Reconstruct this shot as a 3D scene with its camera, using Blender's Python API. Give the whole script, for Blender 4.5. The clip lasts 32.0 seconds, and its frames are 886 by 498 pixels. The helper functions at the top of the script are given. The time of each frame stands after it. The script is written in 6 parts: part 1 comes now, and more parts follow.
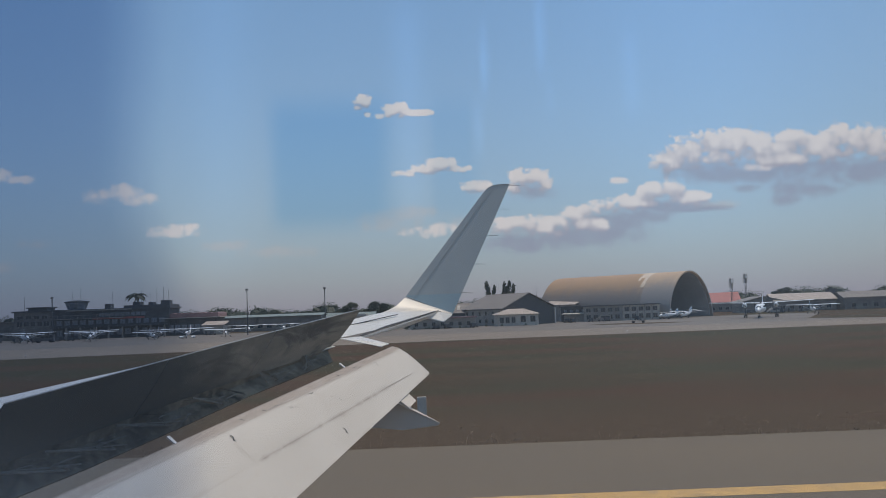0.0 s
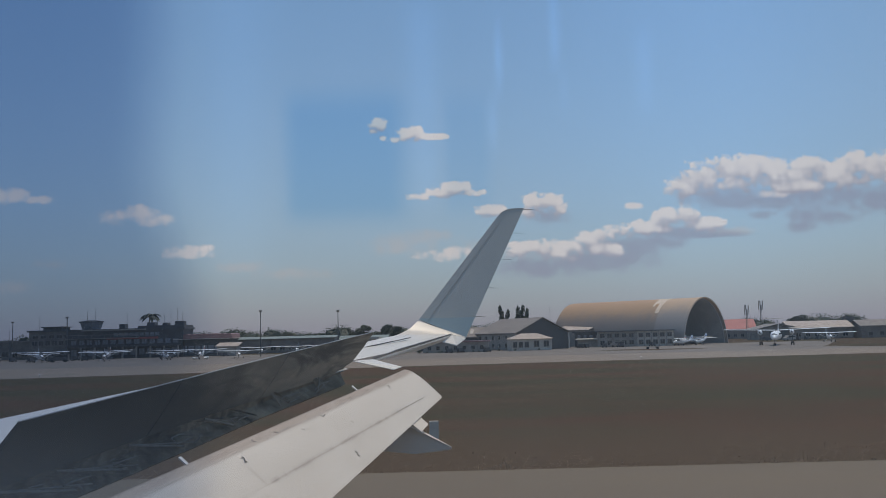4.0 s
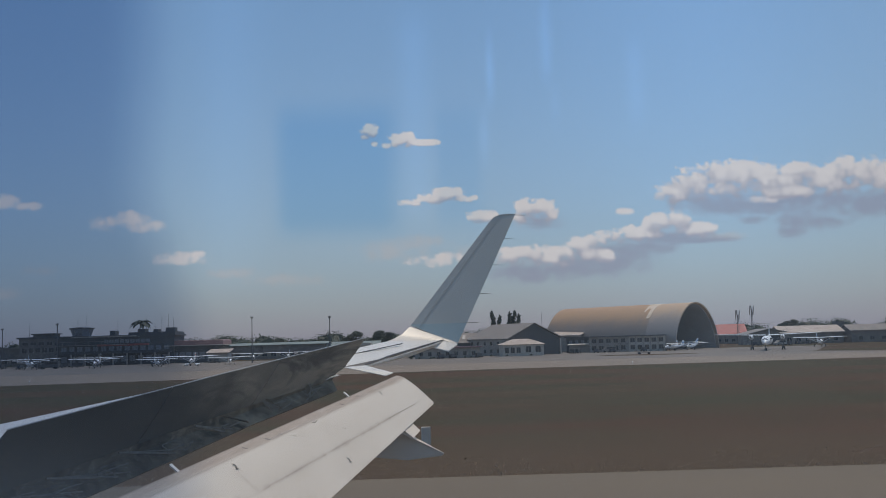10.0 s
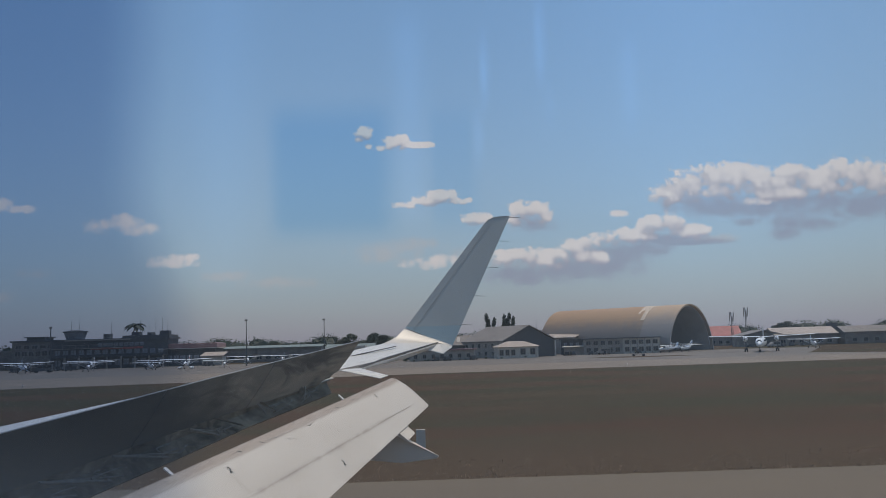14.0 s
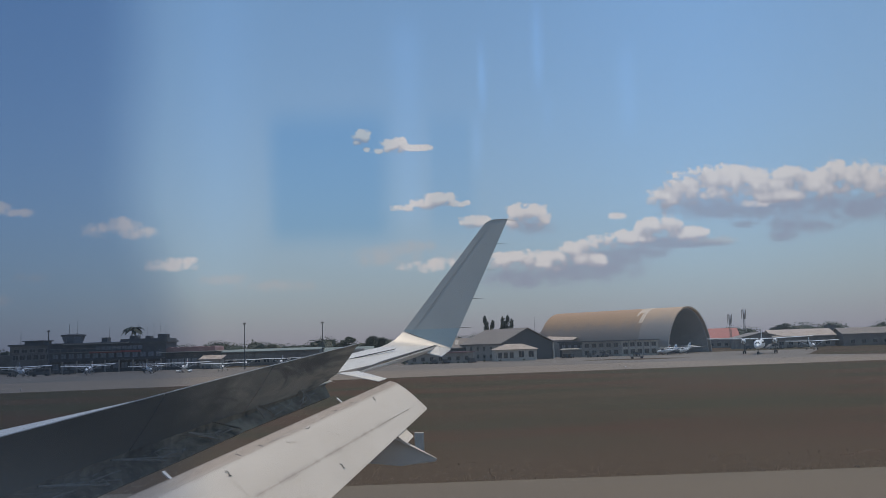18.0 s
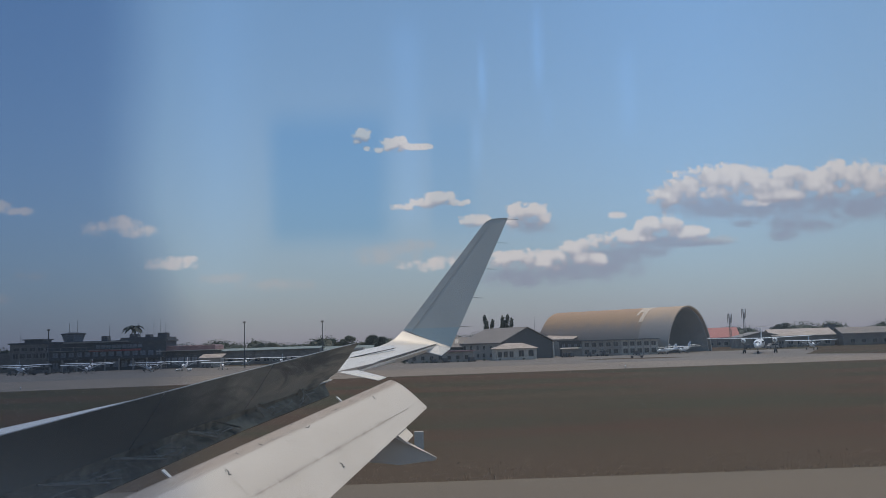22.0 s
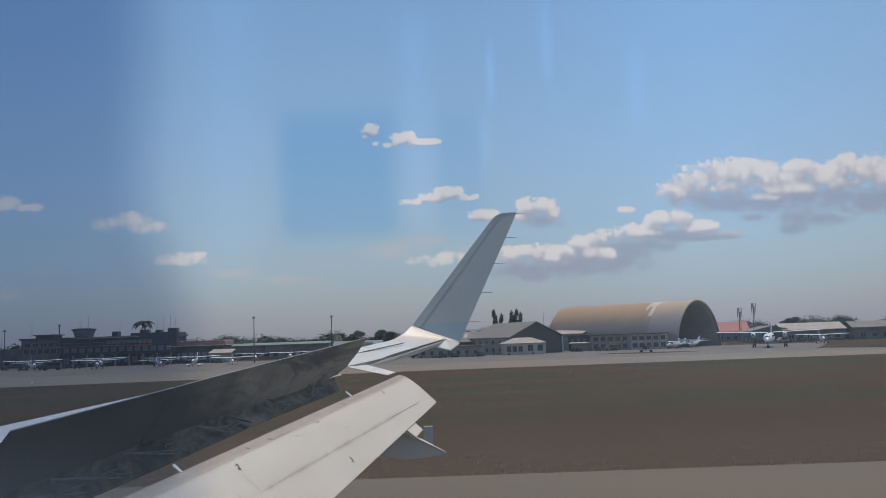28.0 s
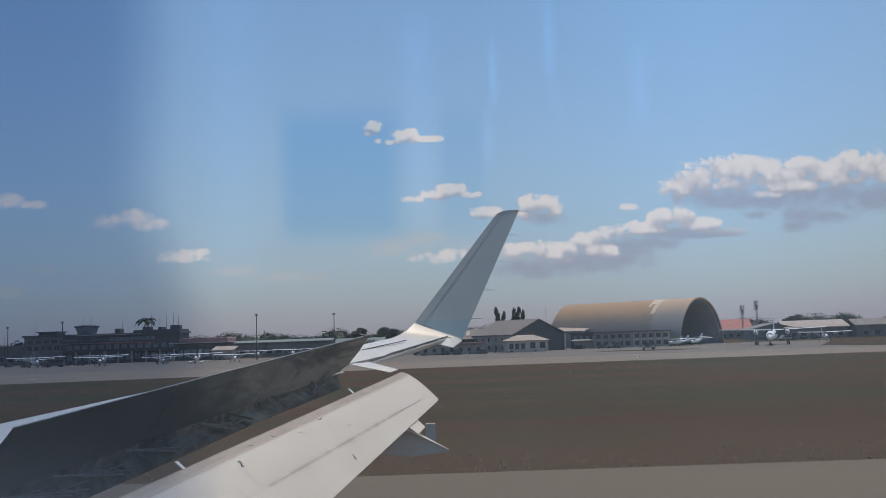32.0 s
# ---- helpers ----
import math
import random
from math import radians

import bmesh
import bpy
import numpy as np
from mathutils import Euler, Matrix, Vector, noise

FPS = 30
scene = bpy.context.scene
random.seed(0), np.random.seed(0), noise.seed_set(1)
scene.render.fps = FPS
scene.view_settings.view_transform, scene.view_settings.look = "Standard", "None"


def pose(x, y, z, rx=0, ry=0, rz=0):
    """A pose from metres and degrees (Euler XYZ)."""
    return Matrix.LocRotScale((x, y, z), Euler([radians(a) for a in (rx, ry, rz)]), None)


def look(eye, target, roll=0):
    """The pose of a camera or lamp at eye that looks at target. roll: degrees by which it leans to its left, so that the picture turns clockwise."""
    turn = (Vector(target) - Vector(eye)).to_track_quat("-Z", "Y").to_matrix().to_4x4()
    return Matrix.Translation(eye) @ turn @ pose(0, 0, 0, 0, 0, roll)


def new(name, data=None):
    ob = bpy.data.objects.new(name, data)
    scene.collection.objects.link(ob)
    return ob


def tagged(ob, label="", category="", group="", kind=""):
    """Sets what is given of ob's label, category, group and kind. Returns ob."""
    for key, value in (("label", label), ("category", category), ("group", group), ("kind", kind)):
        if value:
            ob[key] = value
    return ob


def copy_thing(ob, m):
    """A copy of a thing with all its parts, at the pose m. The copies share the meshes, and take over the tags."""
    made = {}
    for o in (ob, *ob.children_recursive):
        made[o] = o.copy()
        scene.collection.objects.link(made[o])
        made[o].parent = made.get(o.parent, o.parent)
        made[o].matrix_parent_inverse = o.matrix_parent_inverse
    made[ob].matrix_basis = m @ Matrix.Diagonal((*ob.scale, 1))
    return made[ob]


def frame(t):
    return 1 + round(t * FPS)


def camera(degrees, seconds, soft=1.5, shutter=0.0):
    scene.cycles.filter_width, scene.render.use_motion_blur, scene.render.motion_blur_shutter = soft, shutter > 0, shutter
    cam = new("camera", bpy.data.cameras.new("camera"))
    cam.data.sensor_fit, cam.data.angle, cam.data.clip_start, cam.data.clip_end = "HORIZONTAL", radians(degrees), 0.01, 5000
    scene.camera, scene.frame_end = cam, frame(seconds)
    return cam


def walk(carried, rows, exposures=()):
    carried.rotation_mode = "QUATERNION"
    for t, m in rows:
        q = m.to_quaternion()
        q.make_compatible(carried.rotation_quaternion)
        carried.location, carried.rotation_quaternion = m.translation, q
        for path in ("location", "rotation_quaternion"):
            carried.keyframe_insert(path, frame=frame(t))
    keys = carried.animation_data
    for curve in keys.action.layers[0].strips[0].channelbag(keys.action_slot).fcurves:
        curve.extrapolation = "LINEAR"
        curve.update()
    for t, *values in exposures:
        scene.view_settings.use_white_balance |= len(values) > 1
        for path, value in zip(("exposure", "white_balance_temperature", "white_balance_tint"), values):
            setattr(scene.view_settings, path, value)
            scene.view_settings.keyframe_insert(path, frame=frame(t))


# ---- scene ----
from mathutils import kdtree

# ---------------------------------------------------------------- camera and walk
# x runs aft along the fuselage, y outboard over the wing, z up; the runway surface is z = 0
EYE = 4.7
cam = camera(52.0, 32.0, soft=0.42)
# seconds, eye above its mean height, turn about x, y and z
TURNS = [
    (0.0, 0.0019, 93.806, 2.111, -0.534),
    (0.5, 0.0008, 94.747, 1.770, -0.728),
    (1.0, -0.0000, 94.750, 1.840, -0.919),
    (1.5, -0.0016, 95.577, 1.620, -0.642),
    (2.0, -0.0017, 95.319, 1.566, -0.148),
    (2.5, -0.0018, 95.358, 1.637, 0.524),
    (3.0, -0.0013, 95.149, 1.507, 0.284),
    (3.5, -0.0020, 95.364, 1.445, 0.256),
    (5.5, -0.0023, 95.058, 1.672, 0.498),
    (6.0, -0.0024, 95.039, 1.419, 0.066),
    (6.5, -0.0020, 95.507, 1.845, -0.642),
    (7.0, -0.0019, 95.798, 1.802, -0.351),
    (7.5, -0.0016, 95.318, 1.582, 0.088),
    (8.0, -0.0021, 95.302, 1.560, -0.075),
    (8.5, -0.0016, 95.422, 1.756, -0.672),
    (9.0, -0.0021, 95.872, 1.835, -1.045),
    (9.5, -0.0016, 96.115, 1.797, -0.653),
    (10.0, -0.0011, 95.669, 1.640, -0.219),
    (10.5, -0.0011, 95.790, 1.573, -0.296),
    (11.0, -0.0012, 95.794, 1.666, -0.091),
    (11.5, -0.0014, 95.871, 1.609, -0.020),
    (12.0, -0.0011, 95.804, 1.708, -0.295),
    (12.5, -0.0016, 95.873, 2.037, -0.486),
    (13.0, -0.0011, 95.659, 1.890, -0.476),
    (13.5, -0.0014, 95.825, 1.911, -0.466),
    (14.0, -0.0013, 95.813, 1.778, -0.557),
    (14.5, -0.0010, 95.819, 1.941, -0.589),
    (15.0, -0.0010, 95.771, 1.751, -0.452),
    (15.5, -0.0012, 95.913, 1.786, -0.337),
    (17.5, -0.0012, 95.921, 1.716, -0.524),
    (18.0, -0.0009, 95.985, 1.899, -0.657),
    (18.5, -0.0013, 96.171, 1.921, -0.754),
    (19.0, -0.0012, 96.099, 2.001, -0.734),
    (19.5, -0.0008, 96.103, 1.901, -0.622),
    (20.0, -0.0004, 95.969, 1.793, -0.550),
    (20.5, -0.0010, 95.871, 1.827, -0.448),
    (21.0, -0.0005, 95.702, 1.845, -0.384),
    (21.5, -0.0006, 95.846, 1.793, -0.462),
    (22.0, -0.0006, 95.924, 1.832, -0.664),
    (22.5, -0.0008, 96.060, 1.899, -0.716),
    (23.0, -0.0003, 95.332, 1.734, -0.153),
    (23.5, -0.0003, 94.575, 1.612, 0.339),
    (24.0, 0.0002, 94.473, 1.535, 0.349),
    (24.5, -0.0003, 94.950, 1.783, 0.168),
    (25.0, -0.0006, 95.511, 1.792, 0.058),
    (25.5, -0.0003, 95.319, 1.686, 0.093),
    (27.5, -0.0003, 95.700, 1.856, -0.094),
    (28.0, -0.0004, 95.615, 1.940, -0.097),
    (28.5, -0.0005, 95.459, 1.990, 0.014),
    (29.0, -0.0003, 95.197, 1.989, 0.205),
    (29.5, -0.0002, 95.149, 1.940, 0.259),
    (30.0, -0.0000, 95.261, 1.825, 0.168),
    (30.5, -0.0001, 95.400, 1.911, 0.108),
    (31.0, -0.0002, 95.342, 1.798, 0.071),
    (31.5, -0.0001, 95.435, 1.814, 0.065),
    (32.0, -0.0001, 95.451, 1.898, 0.055),
]
walk(cam, [(t, pose(0, 0, EYE + rise, rx, ry, rz)) for t, rise, rx, ry, rz in TURNS],
     ((0.0, -0.56), (2.0, -0.62), (6.0, -0.62), (13.0, -0.63), (20.0, -0.63), (25.0, -0.54), (28.0, -0.45), (32.0, -0.45)))

# ---------------------------------------------------------------- sky and sun
SUN_UP, SUN_SIDE = radians(73), radians(60)

sun = new("sun", bpy.data.lights.new("sun", "SUN"))
sun.data.energy, sun.data.angle, sun.data.color = 3.5, radians(0.6), (1.0, 0.87, 0.71)
sun_way = Vector((math.sin(SUN_SIDE) * math.cos(SUN_UP), math.cos(SUN_SIDE) * math.cos(SUN_UP), math.sin(SUN_UP)))
sun.matrix_world = look(sun_way * 60, (0, 0, 0))

# cumulus by direction: side, height, half width, half height
BANK = [
    (0.2635, 0.1549, 0.0176, 0.0102), (0.2861, 0.1643, 0.0251, 0.0140), (0.3211, 0.1721, 0.0283, 0.0153),
    (0.3464, 0.1726, 0.0220, 0.0140), (0.3681, 0.1681, 0.0220, 0.0127), (0.3329, 0.1590, 0.0377, 0.0102),
    (0.3899, 0.1648, 0.0251, 0.0140), (0.4094, 0.1731, 0.0176, 0.0115), (0.4309, 0.1660, 0.0220, 0.0108),
    (0.3892, 0.1546, 0.0376, 0.0076), (0.4628, 0.1726, 0.0201, 0.0153), (0.4847, 0.1707, 0.0214, 0.0153),
    (0.4524, 0.1590, 0.0251, 0.0095), (0.5095, 0.1648, 0.0251, 0.0140), (0.5408, 0.1637, 0.0282, 0.0114),
    (0.5730, 0.1723, 0.0226, 0.0102),
]
RIDGE = [
    (0.0837, 0.0900, 0.0162, 0.0082), (0.1036, 0.0893, 0.0225, 0.0094), (0.1254, 0.0855, 0.0187, 0.0088),
    (0.1412, 0.0906, 0.0137, 0.0075), (0.1635, 0.0987, 0.0162, 0.0088), (0.1762, 0.1046, 0.0137, 0.0075),
    (0.1983, 0.1083, 0.0162, 0.0076), (0.2172, 0.1096, 0.0150, 0.0076), (0.2329, 0.1103, 0.0150, 0.0063),
    (0.2396, 0.1196, 0.0100, 0.0101), (0.2492, 0.1237, 0.0100, 0.0076), (0.2648, 0.1219, 0.0138, 0.0114),
    (0.2744, 0.1248, 0.0094, 0.0076), (0.2894, 0.1136, 0.0138, 0.0076), (0.3020, 0.1144, 0.0088, 0.0057),
    (0.1724, 0.0903, 0.0150, 0.0082), (0.1848, 0.0867, 0.0112, 0.0069),
]
PUFFS = [
    (-0.0727, 0.2349, 0.0089, 0.0077), (-0.0773, 0.2273, 0.0051, 0.0032), (-0.0667, 0.2199, 0.0044, 0.0032),
    (-0.0351, 0.2221, 0.0139, 0.0064), (-0.0299, 0.2271, 0.0076, 0.0051), (-0.0478, 0.2174, 0.0126, 0.0039),
    (-0.0130, 0.2195, 0.0177, 0.0032), (0.0122, 0.1605, 0.0176, 0.0064), (-0.0017, 0.1559, 0.0151, 0.0051),
    (-0.0257, 0.1522, 0.0113, 0.0044), (0.0322, 0.1548, 0.0138, 0.0038), (0.0503, 0.1339, 0.0138, 0.0063),
    (0.1026, 0.1398, 0.0125, 0.0114), (0.1158, 0.1394, 0.0150, 0.0114), (0.0928, 0.1306, 0.0088, 0.0082),
    (0.1267, 0.1314, 0.0088, 0.0082), 
]
GREY = [
    (0.3256, 0.1421, 0.0439, 0.0101), (0.3757, 0.1405, 0.0564, 0.0108), (0.4384, 0.1385, 0.0564, 0.0127),
    (0.4885, 0.1368, 0.0438, 0.0114), (0.5390, 0.1415, 0.0376, 0.0114), (0.4057, 0.1205, 0.0225, 0.0101),
    (0.3955, 0.1082, 0.0137, 0.0050), (0.4256, 0.1180, 0.0250, 0.0057), (0.3526, 0.1222, 0.0113, 0.0038),
    (0.1091, 0.0704, 0.0374, 0.0081), (0.1467, 0.0742, 0.0312, 0.0100), (0.1843, 0.0773, 0.0374, 0.0113),
    (0.2099, 0.0891, 0.0250, 0.0100), (0.2545, 0.1046, 0.0375, 0.0050), (0.2918, 0.1009, 0.0312, 0.0025),
    (0.2289, 0.0947, 0.0250, 0.0063), (0.1165, 0.1267, 0.0175, 0.0063),
]
MILD = [
    (0.2104, 0.1357, 0.0075, 0.0028), (0.3603, 0.1454, 0.0150, 0.0036),
    (-0.3588, 0.1370, 0.0201, 0.0063), (-0.3400, 0.1402, 0.0163, 0.0082), (-0.3180, 0.1338, 0.0213, 0.0051),
    (-0.3431, 0.1466, 0.0088, 0.0044), (-0.2806, 0.0973, 0.0213, 0.0057), (-0.2963, 0.0946, 0.0150, 0.0038),
    (-0.2681, 0.0994, 0.0125, 0.0044), (-0.4797, 0.1662, 0.0151, 0.0057), (-0.4960, 0.1655, 0.0113, 0.0064),
    (-0.4482, 0.1601, 0.0151, 0.0032), (-0.0089, 0.0867, 0.0187, 0.0050), (0.0099, 0.0892, 0.0175, 0.0056),
]
FAINT = [
    (-0.2214, 0.0785, 0.0212, 0.0038), (-0.1716, 0.0694, 0.0287, 0.0050), (-0.4834, 0.0631, 0.0162, 0.0044),
    (-0.0448, 0.0979, 0.0312, 0.0088), (-0.0208, 0.1059, 0.0250, 0.0063), (-0.0587, 0.0945, 0.0187, 0.0056),
    (0.0475, 0.0911, 0.0250, 0.0088), (-0.4338, 0.0878, 0.0162, 0.0031), (0.3170, 0.1045, 0.0187, 0.0031),
]


class Nodes:
    """A short way to wire nodes."""

    def __init__(self, tree):
        self.tree = tree

    def add(self, kind, **inputs):
        node = self.tree.nodes.new(kind)
        for key, value in inputs.items():
            self.set(node, key, value)
        return node

    def set(self, node, key, value):
        sockets = [s for s in node.inputs if s.name.replace(" ", "_") == key or s.identifier == key]
        if isinstance(value, bpy.types.NodeSocket):
            self.tree.links.new(value, sockets[0])
        else:
            sockets[0].default_value = value

    def math(self, op, a, b=0.0, c=0.0, clamp=False):
        node = self.tree.nodes.new("ShaderNodeMath")
        node.operation, node.use_clamp = op, clamp
        for i, v in enumerate((a, b, c)):
            if isinstance(v, bpy.types.NodeSocket):
                self.tree.links.new(v, node.inputs[i])
            else:
                node.inputs[i].default_value = v
        return node.outputs[0]

    def mix(self, fac, a, b, blend="MIX"):
        node = self.tree.nodes.new("ShaderNodeMix")
        node.data_type, node.blend_type = "RGBA", blend
        for i, v in ((0, fac), (6, a), (7, b)):
            if isinstance(v, bpy.types.NodeSocket):
                self.tree.links.new(v, node.inputs[i])
            else:
                node.inputs[i].default_value = v if i == 0 else (*v, 1.0)
        return node.outputs[2]

    def ramp(self, fac, low, high):
        node = self.tree.nodes.new("ShaderNodeMapRange")
        node.interpolation_type = "SMOOTHSTEP"
        self.tree.links.new(fac, node.inputs[0])
        node.inputs[1].default_value, node.inputs[2].default_value = low, high
        return node.outputs[0]

    def noise(self, vector, scale, detail=4.0, rough=0.55, distortion=0.0):
        node = self.add("ShaderNodeTexNoise", Scale=scale, Detail=detail, Roughness=rough, Distortion=distortion)
        if vector is not None:
            self.tree.links.new(vector, node.inputs["Vector"])
        return node.outputs["Fac"]

    def along(self, vector, start, way):
        """How far a place lies from start along way."""
        node = self.tree.nodes.new("ShaderNodeVectorMath")
        node.operation = "DOT_PRODUCT"
        self.tree.links.new(vector, node.inputs[0])
        node.inputs[1].default_value = way
        return self.math("SUBTRACT", node.outputs["Value"], float(Vector(way).dot(Vector(start))))

    def scaled(self, vector, x, y, z):
        node = self.add("ShaderNodeMapping", Scale=(x, y, z))
        self.tree.links.new(vector, node.inputs["Vector"])
        return node.outputs[0]


def make_world():
    world = bpy.data.worlds.new("sky")
    scene.world = world
    world.use_nodes = True
    tree = world.node_tree
    tree.nodes.clear()
    n = Nodes(tree)
    sky = n.add("ShaderNodeTexSky")
    sky.sky_type, sky.sun_disc = "NISHITA", False
    sky.sun_elevation, sky.sun_rotation = SUN_UP, SUN_SIDE
    sky.air_density, sky.dust_density, sky.ozone_density = 1.0, 0.6, 3.5
    strength = n.mix(1.0, sky.outputs[0], (0.157, 0.204, 0.216), "MULTIPLY")
    co = n.add("ShaderNodeTexCoord").outputs["Generated"]
    axes = n.add("ShaderNodeSeparateXYZ")
    tree.links.new(co, axes.inputs[0])
    x, y, z = axes.outputs
    ahead = n.math("MAXIMUM", y, 0.05)
    side, up = n.math("DIVIDE", x, ahead), n.math("DIVIDE", z, ahead)
    # dusty haze that thickens towards the horizon
    haze = n.math("POWER", 2.718, n.math("MULTIPLY", n.math("MAXIMUM", z, 0.0), -4.9))
    hazy = n.mix(n.math("MULTIPLY", haze, 0.95), strength, (0.412, 0.402, 0.512))
    # lumps and frayed edges shared by all the clouds
    flat = n.add("ShaderNodeCombineXYZ", X=side, Y=up).outputs[0]
    soft = n.noise(flat, 22.0, 5.0, 0.55)
    fine = n.noise(flat, 85.0, 8.0, 0.66)
    warp = n.tree.nodes.new("ShaderNodeVectorMath")
    warp.operation = "ADD"
    tree.links.new(flat, warp.inputs[0])
    push = n.add("ShaderNodeCombineXYZ", X=n.math("MULTIPLY", n.math("SUBTRACT", fine, 0.5), 0.016),
                 Y=n.math("MULTIPLY", n.math("SUBTRACT", soft, 0.5), 0.016)).outputs[0]
    tree.links.new(push, warp.inputs[1])
    lumps = None
    for size, share in ((46.0, 0.55), (104.0, 0.40), (230.0, 0.22)):
        cells = n.add("ShaderNodeTexVoronoi", Scale=size)
        cells.feature, cells.voronoi_dimensions = "SMOOTH_F1", "2D"
        cells.inputs["Smoothness"].default_value = 0.35
        tree.links.new(warp.outputs[0], cells.inputs["Vector"])
        bulge = n.math("MULTIPLY", n.math("SUBTRACT", 0.38, cells.outputs["Distance"]), share)
        lumps = bulge if lumps is None else n.math("ADD", lumps, bulge)
    fray = n.math("ADD", n.math("MULTIPLY", n.math("SUBTRACT", soft, 0.5), 1.1), n.math("MULTIPLY", n.math("SUBTRACT", fine, 0.5), 1.9))
    rough = n.math("ADD", n.math("MULTIPLY", lumps, 1.1), n.math("MULTIPLY", fray, 1.05))

    def mass(rows, swell, sink, above=0.0):
        """How deep inside a group of clouds a direction lies; bases are flatter than tops."""
        density = None
        for u, v, ru, rv in rows:
            du = n.math("DIVIDE", n.math("SUBTRACT", side, u), ru * swell)
            dv = n.math("DIVIDE", n.math("SUBTRACT", up, v - above), rv * swell)
            if sink != 1.0:
                dv = n.math("MULTIPLY", dv, n.math("ADD", 1.0, n.math("MULTIPLY", n.math("LESS_THAN", dv, 0.0), sink - 1.0)))
            here = n.math("SUBTRACT", 1.0, n.math("ADD", n.math("MULTIPLY", du, du), n.math("MULTIPLY", dv, dv)))
            here = n.math("MAXIMUM", here, -4.0)
            density = here if density is None else n.math("SMOOTH_MAX", density, here, 0.35)
        return density

    def cover(density, amount, low, high):
        return n.ramp(n.math("ADD", density, n.math("MULTIPLY", rough, amount)), low, high)

    front = n.math("GREATER_THAN", y, 0.06)
    heaps = BANK + RIDGE + PUFFS
    deep = mass(heaps, 1.42, 1.05)
    grey = n.math("MULTIPLY", cover(mass(GREY, 1.65, 1.0), 0.9, -0.3, 1.1), 0.70)
    mild = n.math("MULTIPLY", cover(mass(MILD, 1.55, 1.0), 1.3, -0.15, 1.15), 0.85)
    faint = n.math("MULTIPLY", cover(mass(FAINT, 1.7, 1.0), 1.1, -0.2, 1.4), 0.45)
    # the sun stands high: tops bright, bases and clefts grey
    slope = n.math("SUBTRACT", deep, n.math("MAXIMUM", mass(heaps, 1.42, 1.0, 0.0075), -1.0))
    # crests are crisp, bases melt away
    crisp = n.math("ADD", 0.9, n.math("MULTIPLY", n.ramp(slope, -0.15, 0.40), 0.75))
    white = n.ramp(n.math("MULTIPLY", n.math("ADD", deep, n.math("MULTIPLY", rough, 1.2)), crisp), -0.10, 0.85)
    lit = n.ramp(n.math("ADD", slope, n.math("ADD", n.math("MULTIPLY", lumps, 1.1), n.math("MULTIPLY", fray, 0.35))), -0.55, 0.50)
    crest = n.mix(lit, (0.505, 0.520, 0.655), (0.95, 0.925, 0.97))
    full = n.mix(n.math("MULTIPLY", faint, front), hazy, (0.74, 0.70, 0.72))
    full = n.mix(n.math("MULTIPLY", grey, front), full, (0.385, 0.415, 0.580))
    full = n.mix(n.math("MULTIPLY", mild, front), full, (0.98, 0.93, 0.96))
    full = n.mix(n.math("MULTIPLY", n.math("MULTIPLY", white, front), 0.95), full, crest)
    back = n.add("ShaderNodeBackground", Strength=1.0)
    tree.links.new(full, back.inputs["Color"])
    out = n.add("ShaderNodeOutputWorld")
    tree.links.new(back.outputs[0], out.inputs[0])


make_world()

# ---------------------------------------------------------------- materials


def material(name, colour, rough=0.6, metal=0.0, spread=0.12, grain=(3.0, 40.0), bump=0.15, dirt=None, dirt_scale=0.6,
             dirt_amount=0.0, stretch=(1, 1, 1), gloss=0.5, per_piece=0.0):
    """Colour with broad and fine variation, stains and fine relief, in metres."""
    m = bpy.data.materials.new(name)
    m.use_nodes = True
    n = Nodes(m.node_tree)
    shader = m.node_tree.nodes["Principled BSDF"]
    co = n.scaled(n.add("ShaderNodeTexCoord").outputs["Object"], *stretch)
    broad, fine = n.noise(co, grain[0], 4.0, 0.6), n.noise(co, grain[1], 3.0, 0.6)
    both = n.math("ADD", n.math("MULTIPLY", broad, 0.65), n.math("MULTIPLY", fine, 0.35))
    dark = tuple(c * (1 - spread * 1.6) for c in colour)
    light = tuple(min(1.0, c * (1 + spread * 1.6)) for c in colour)
    tint = n.mix(n.ramp(both, 0.28, 0.72), dark, light)
    if dirt:
        spots = n.ramp(n.noise(co, dirt_scale, 6.0, 0.68, 0.8), 0.50, 0.74)
        tint = n.mix(n.math("MULTIPLY", spots, dirt_amount), tint, dirt)
    if per_piece:
        chance = n.add("ShaderNodeObjectInfo").outputs["Random"]
        tint = n.mix(n.math("MULTIPLY", chance, per_piece), tint, tuple(c * 0.5 for c in colour))
    m.node_tree.links.new(tint, shader.inputs["Base Color"])
    rr = n.math("ADD", n.math("MULTIPLY", broad, 0.25), rough - 0.12, clamp=True)
    m.node_tree.links.new(rr, shader.inputs["Roughness"])
    shader.inputs["Metallic"].default_value = metal
    shader.inputs["Specular IOR Level"].default_value = gloss
    if bump:
        b = n.add("ShaderNodeBump", Strength=bump, Distance=0.01)
        m.node_tree.links.new(both, b.inputs["Height"])
        m.node_tree.links.new(b.outputs[0], shader.inputs["Normal"])
    return m


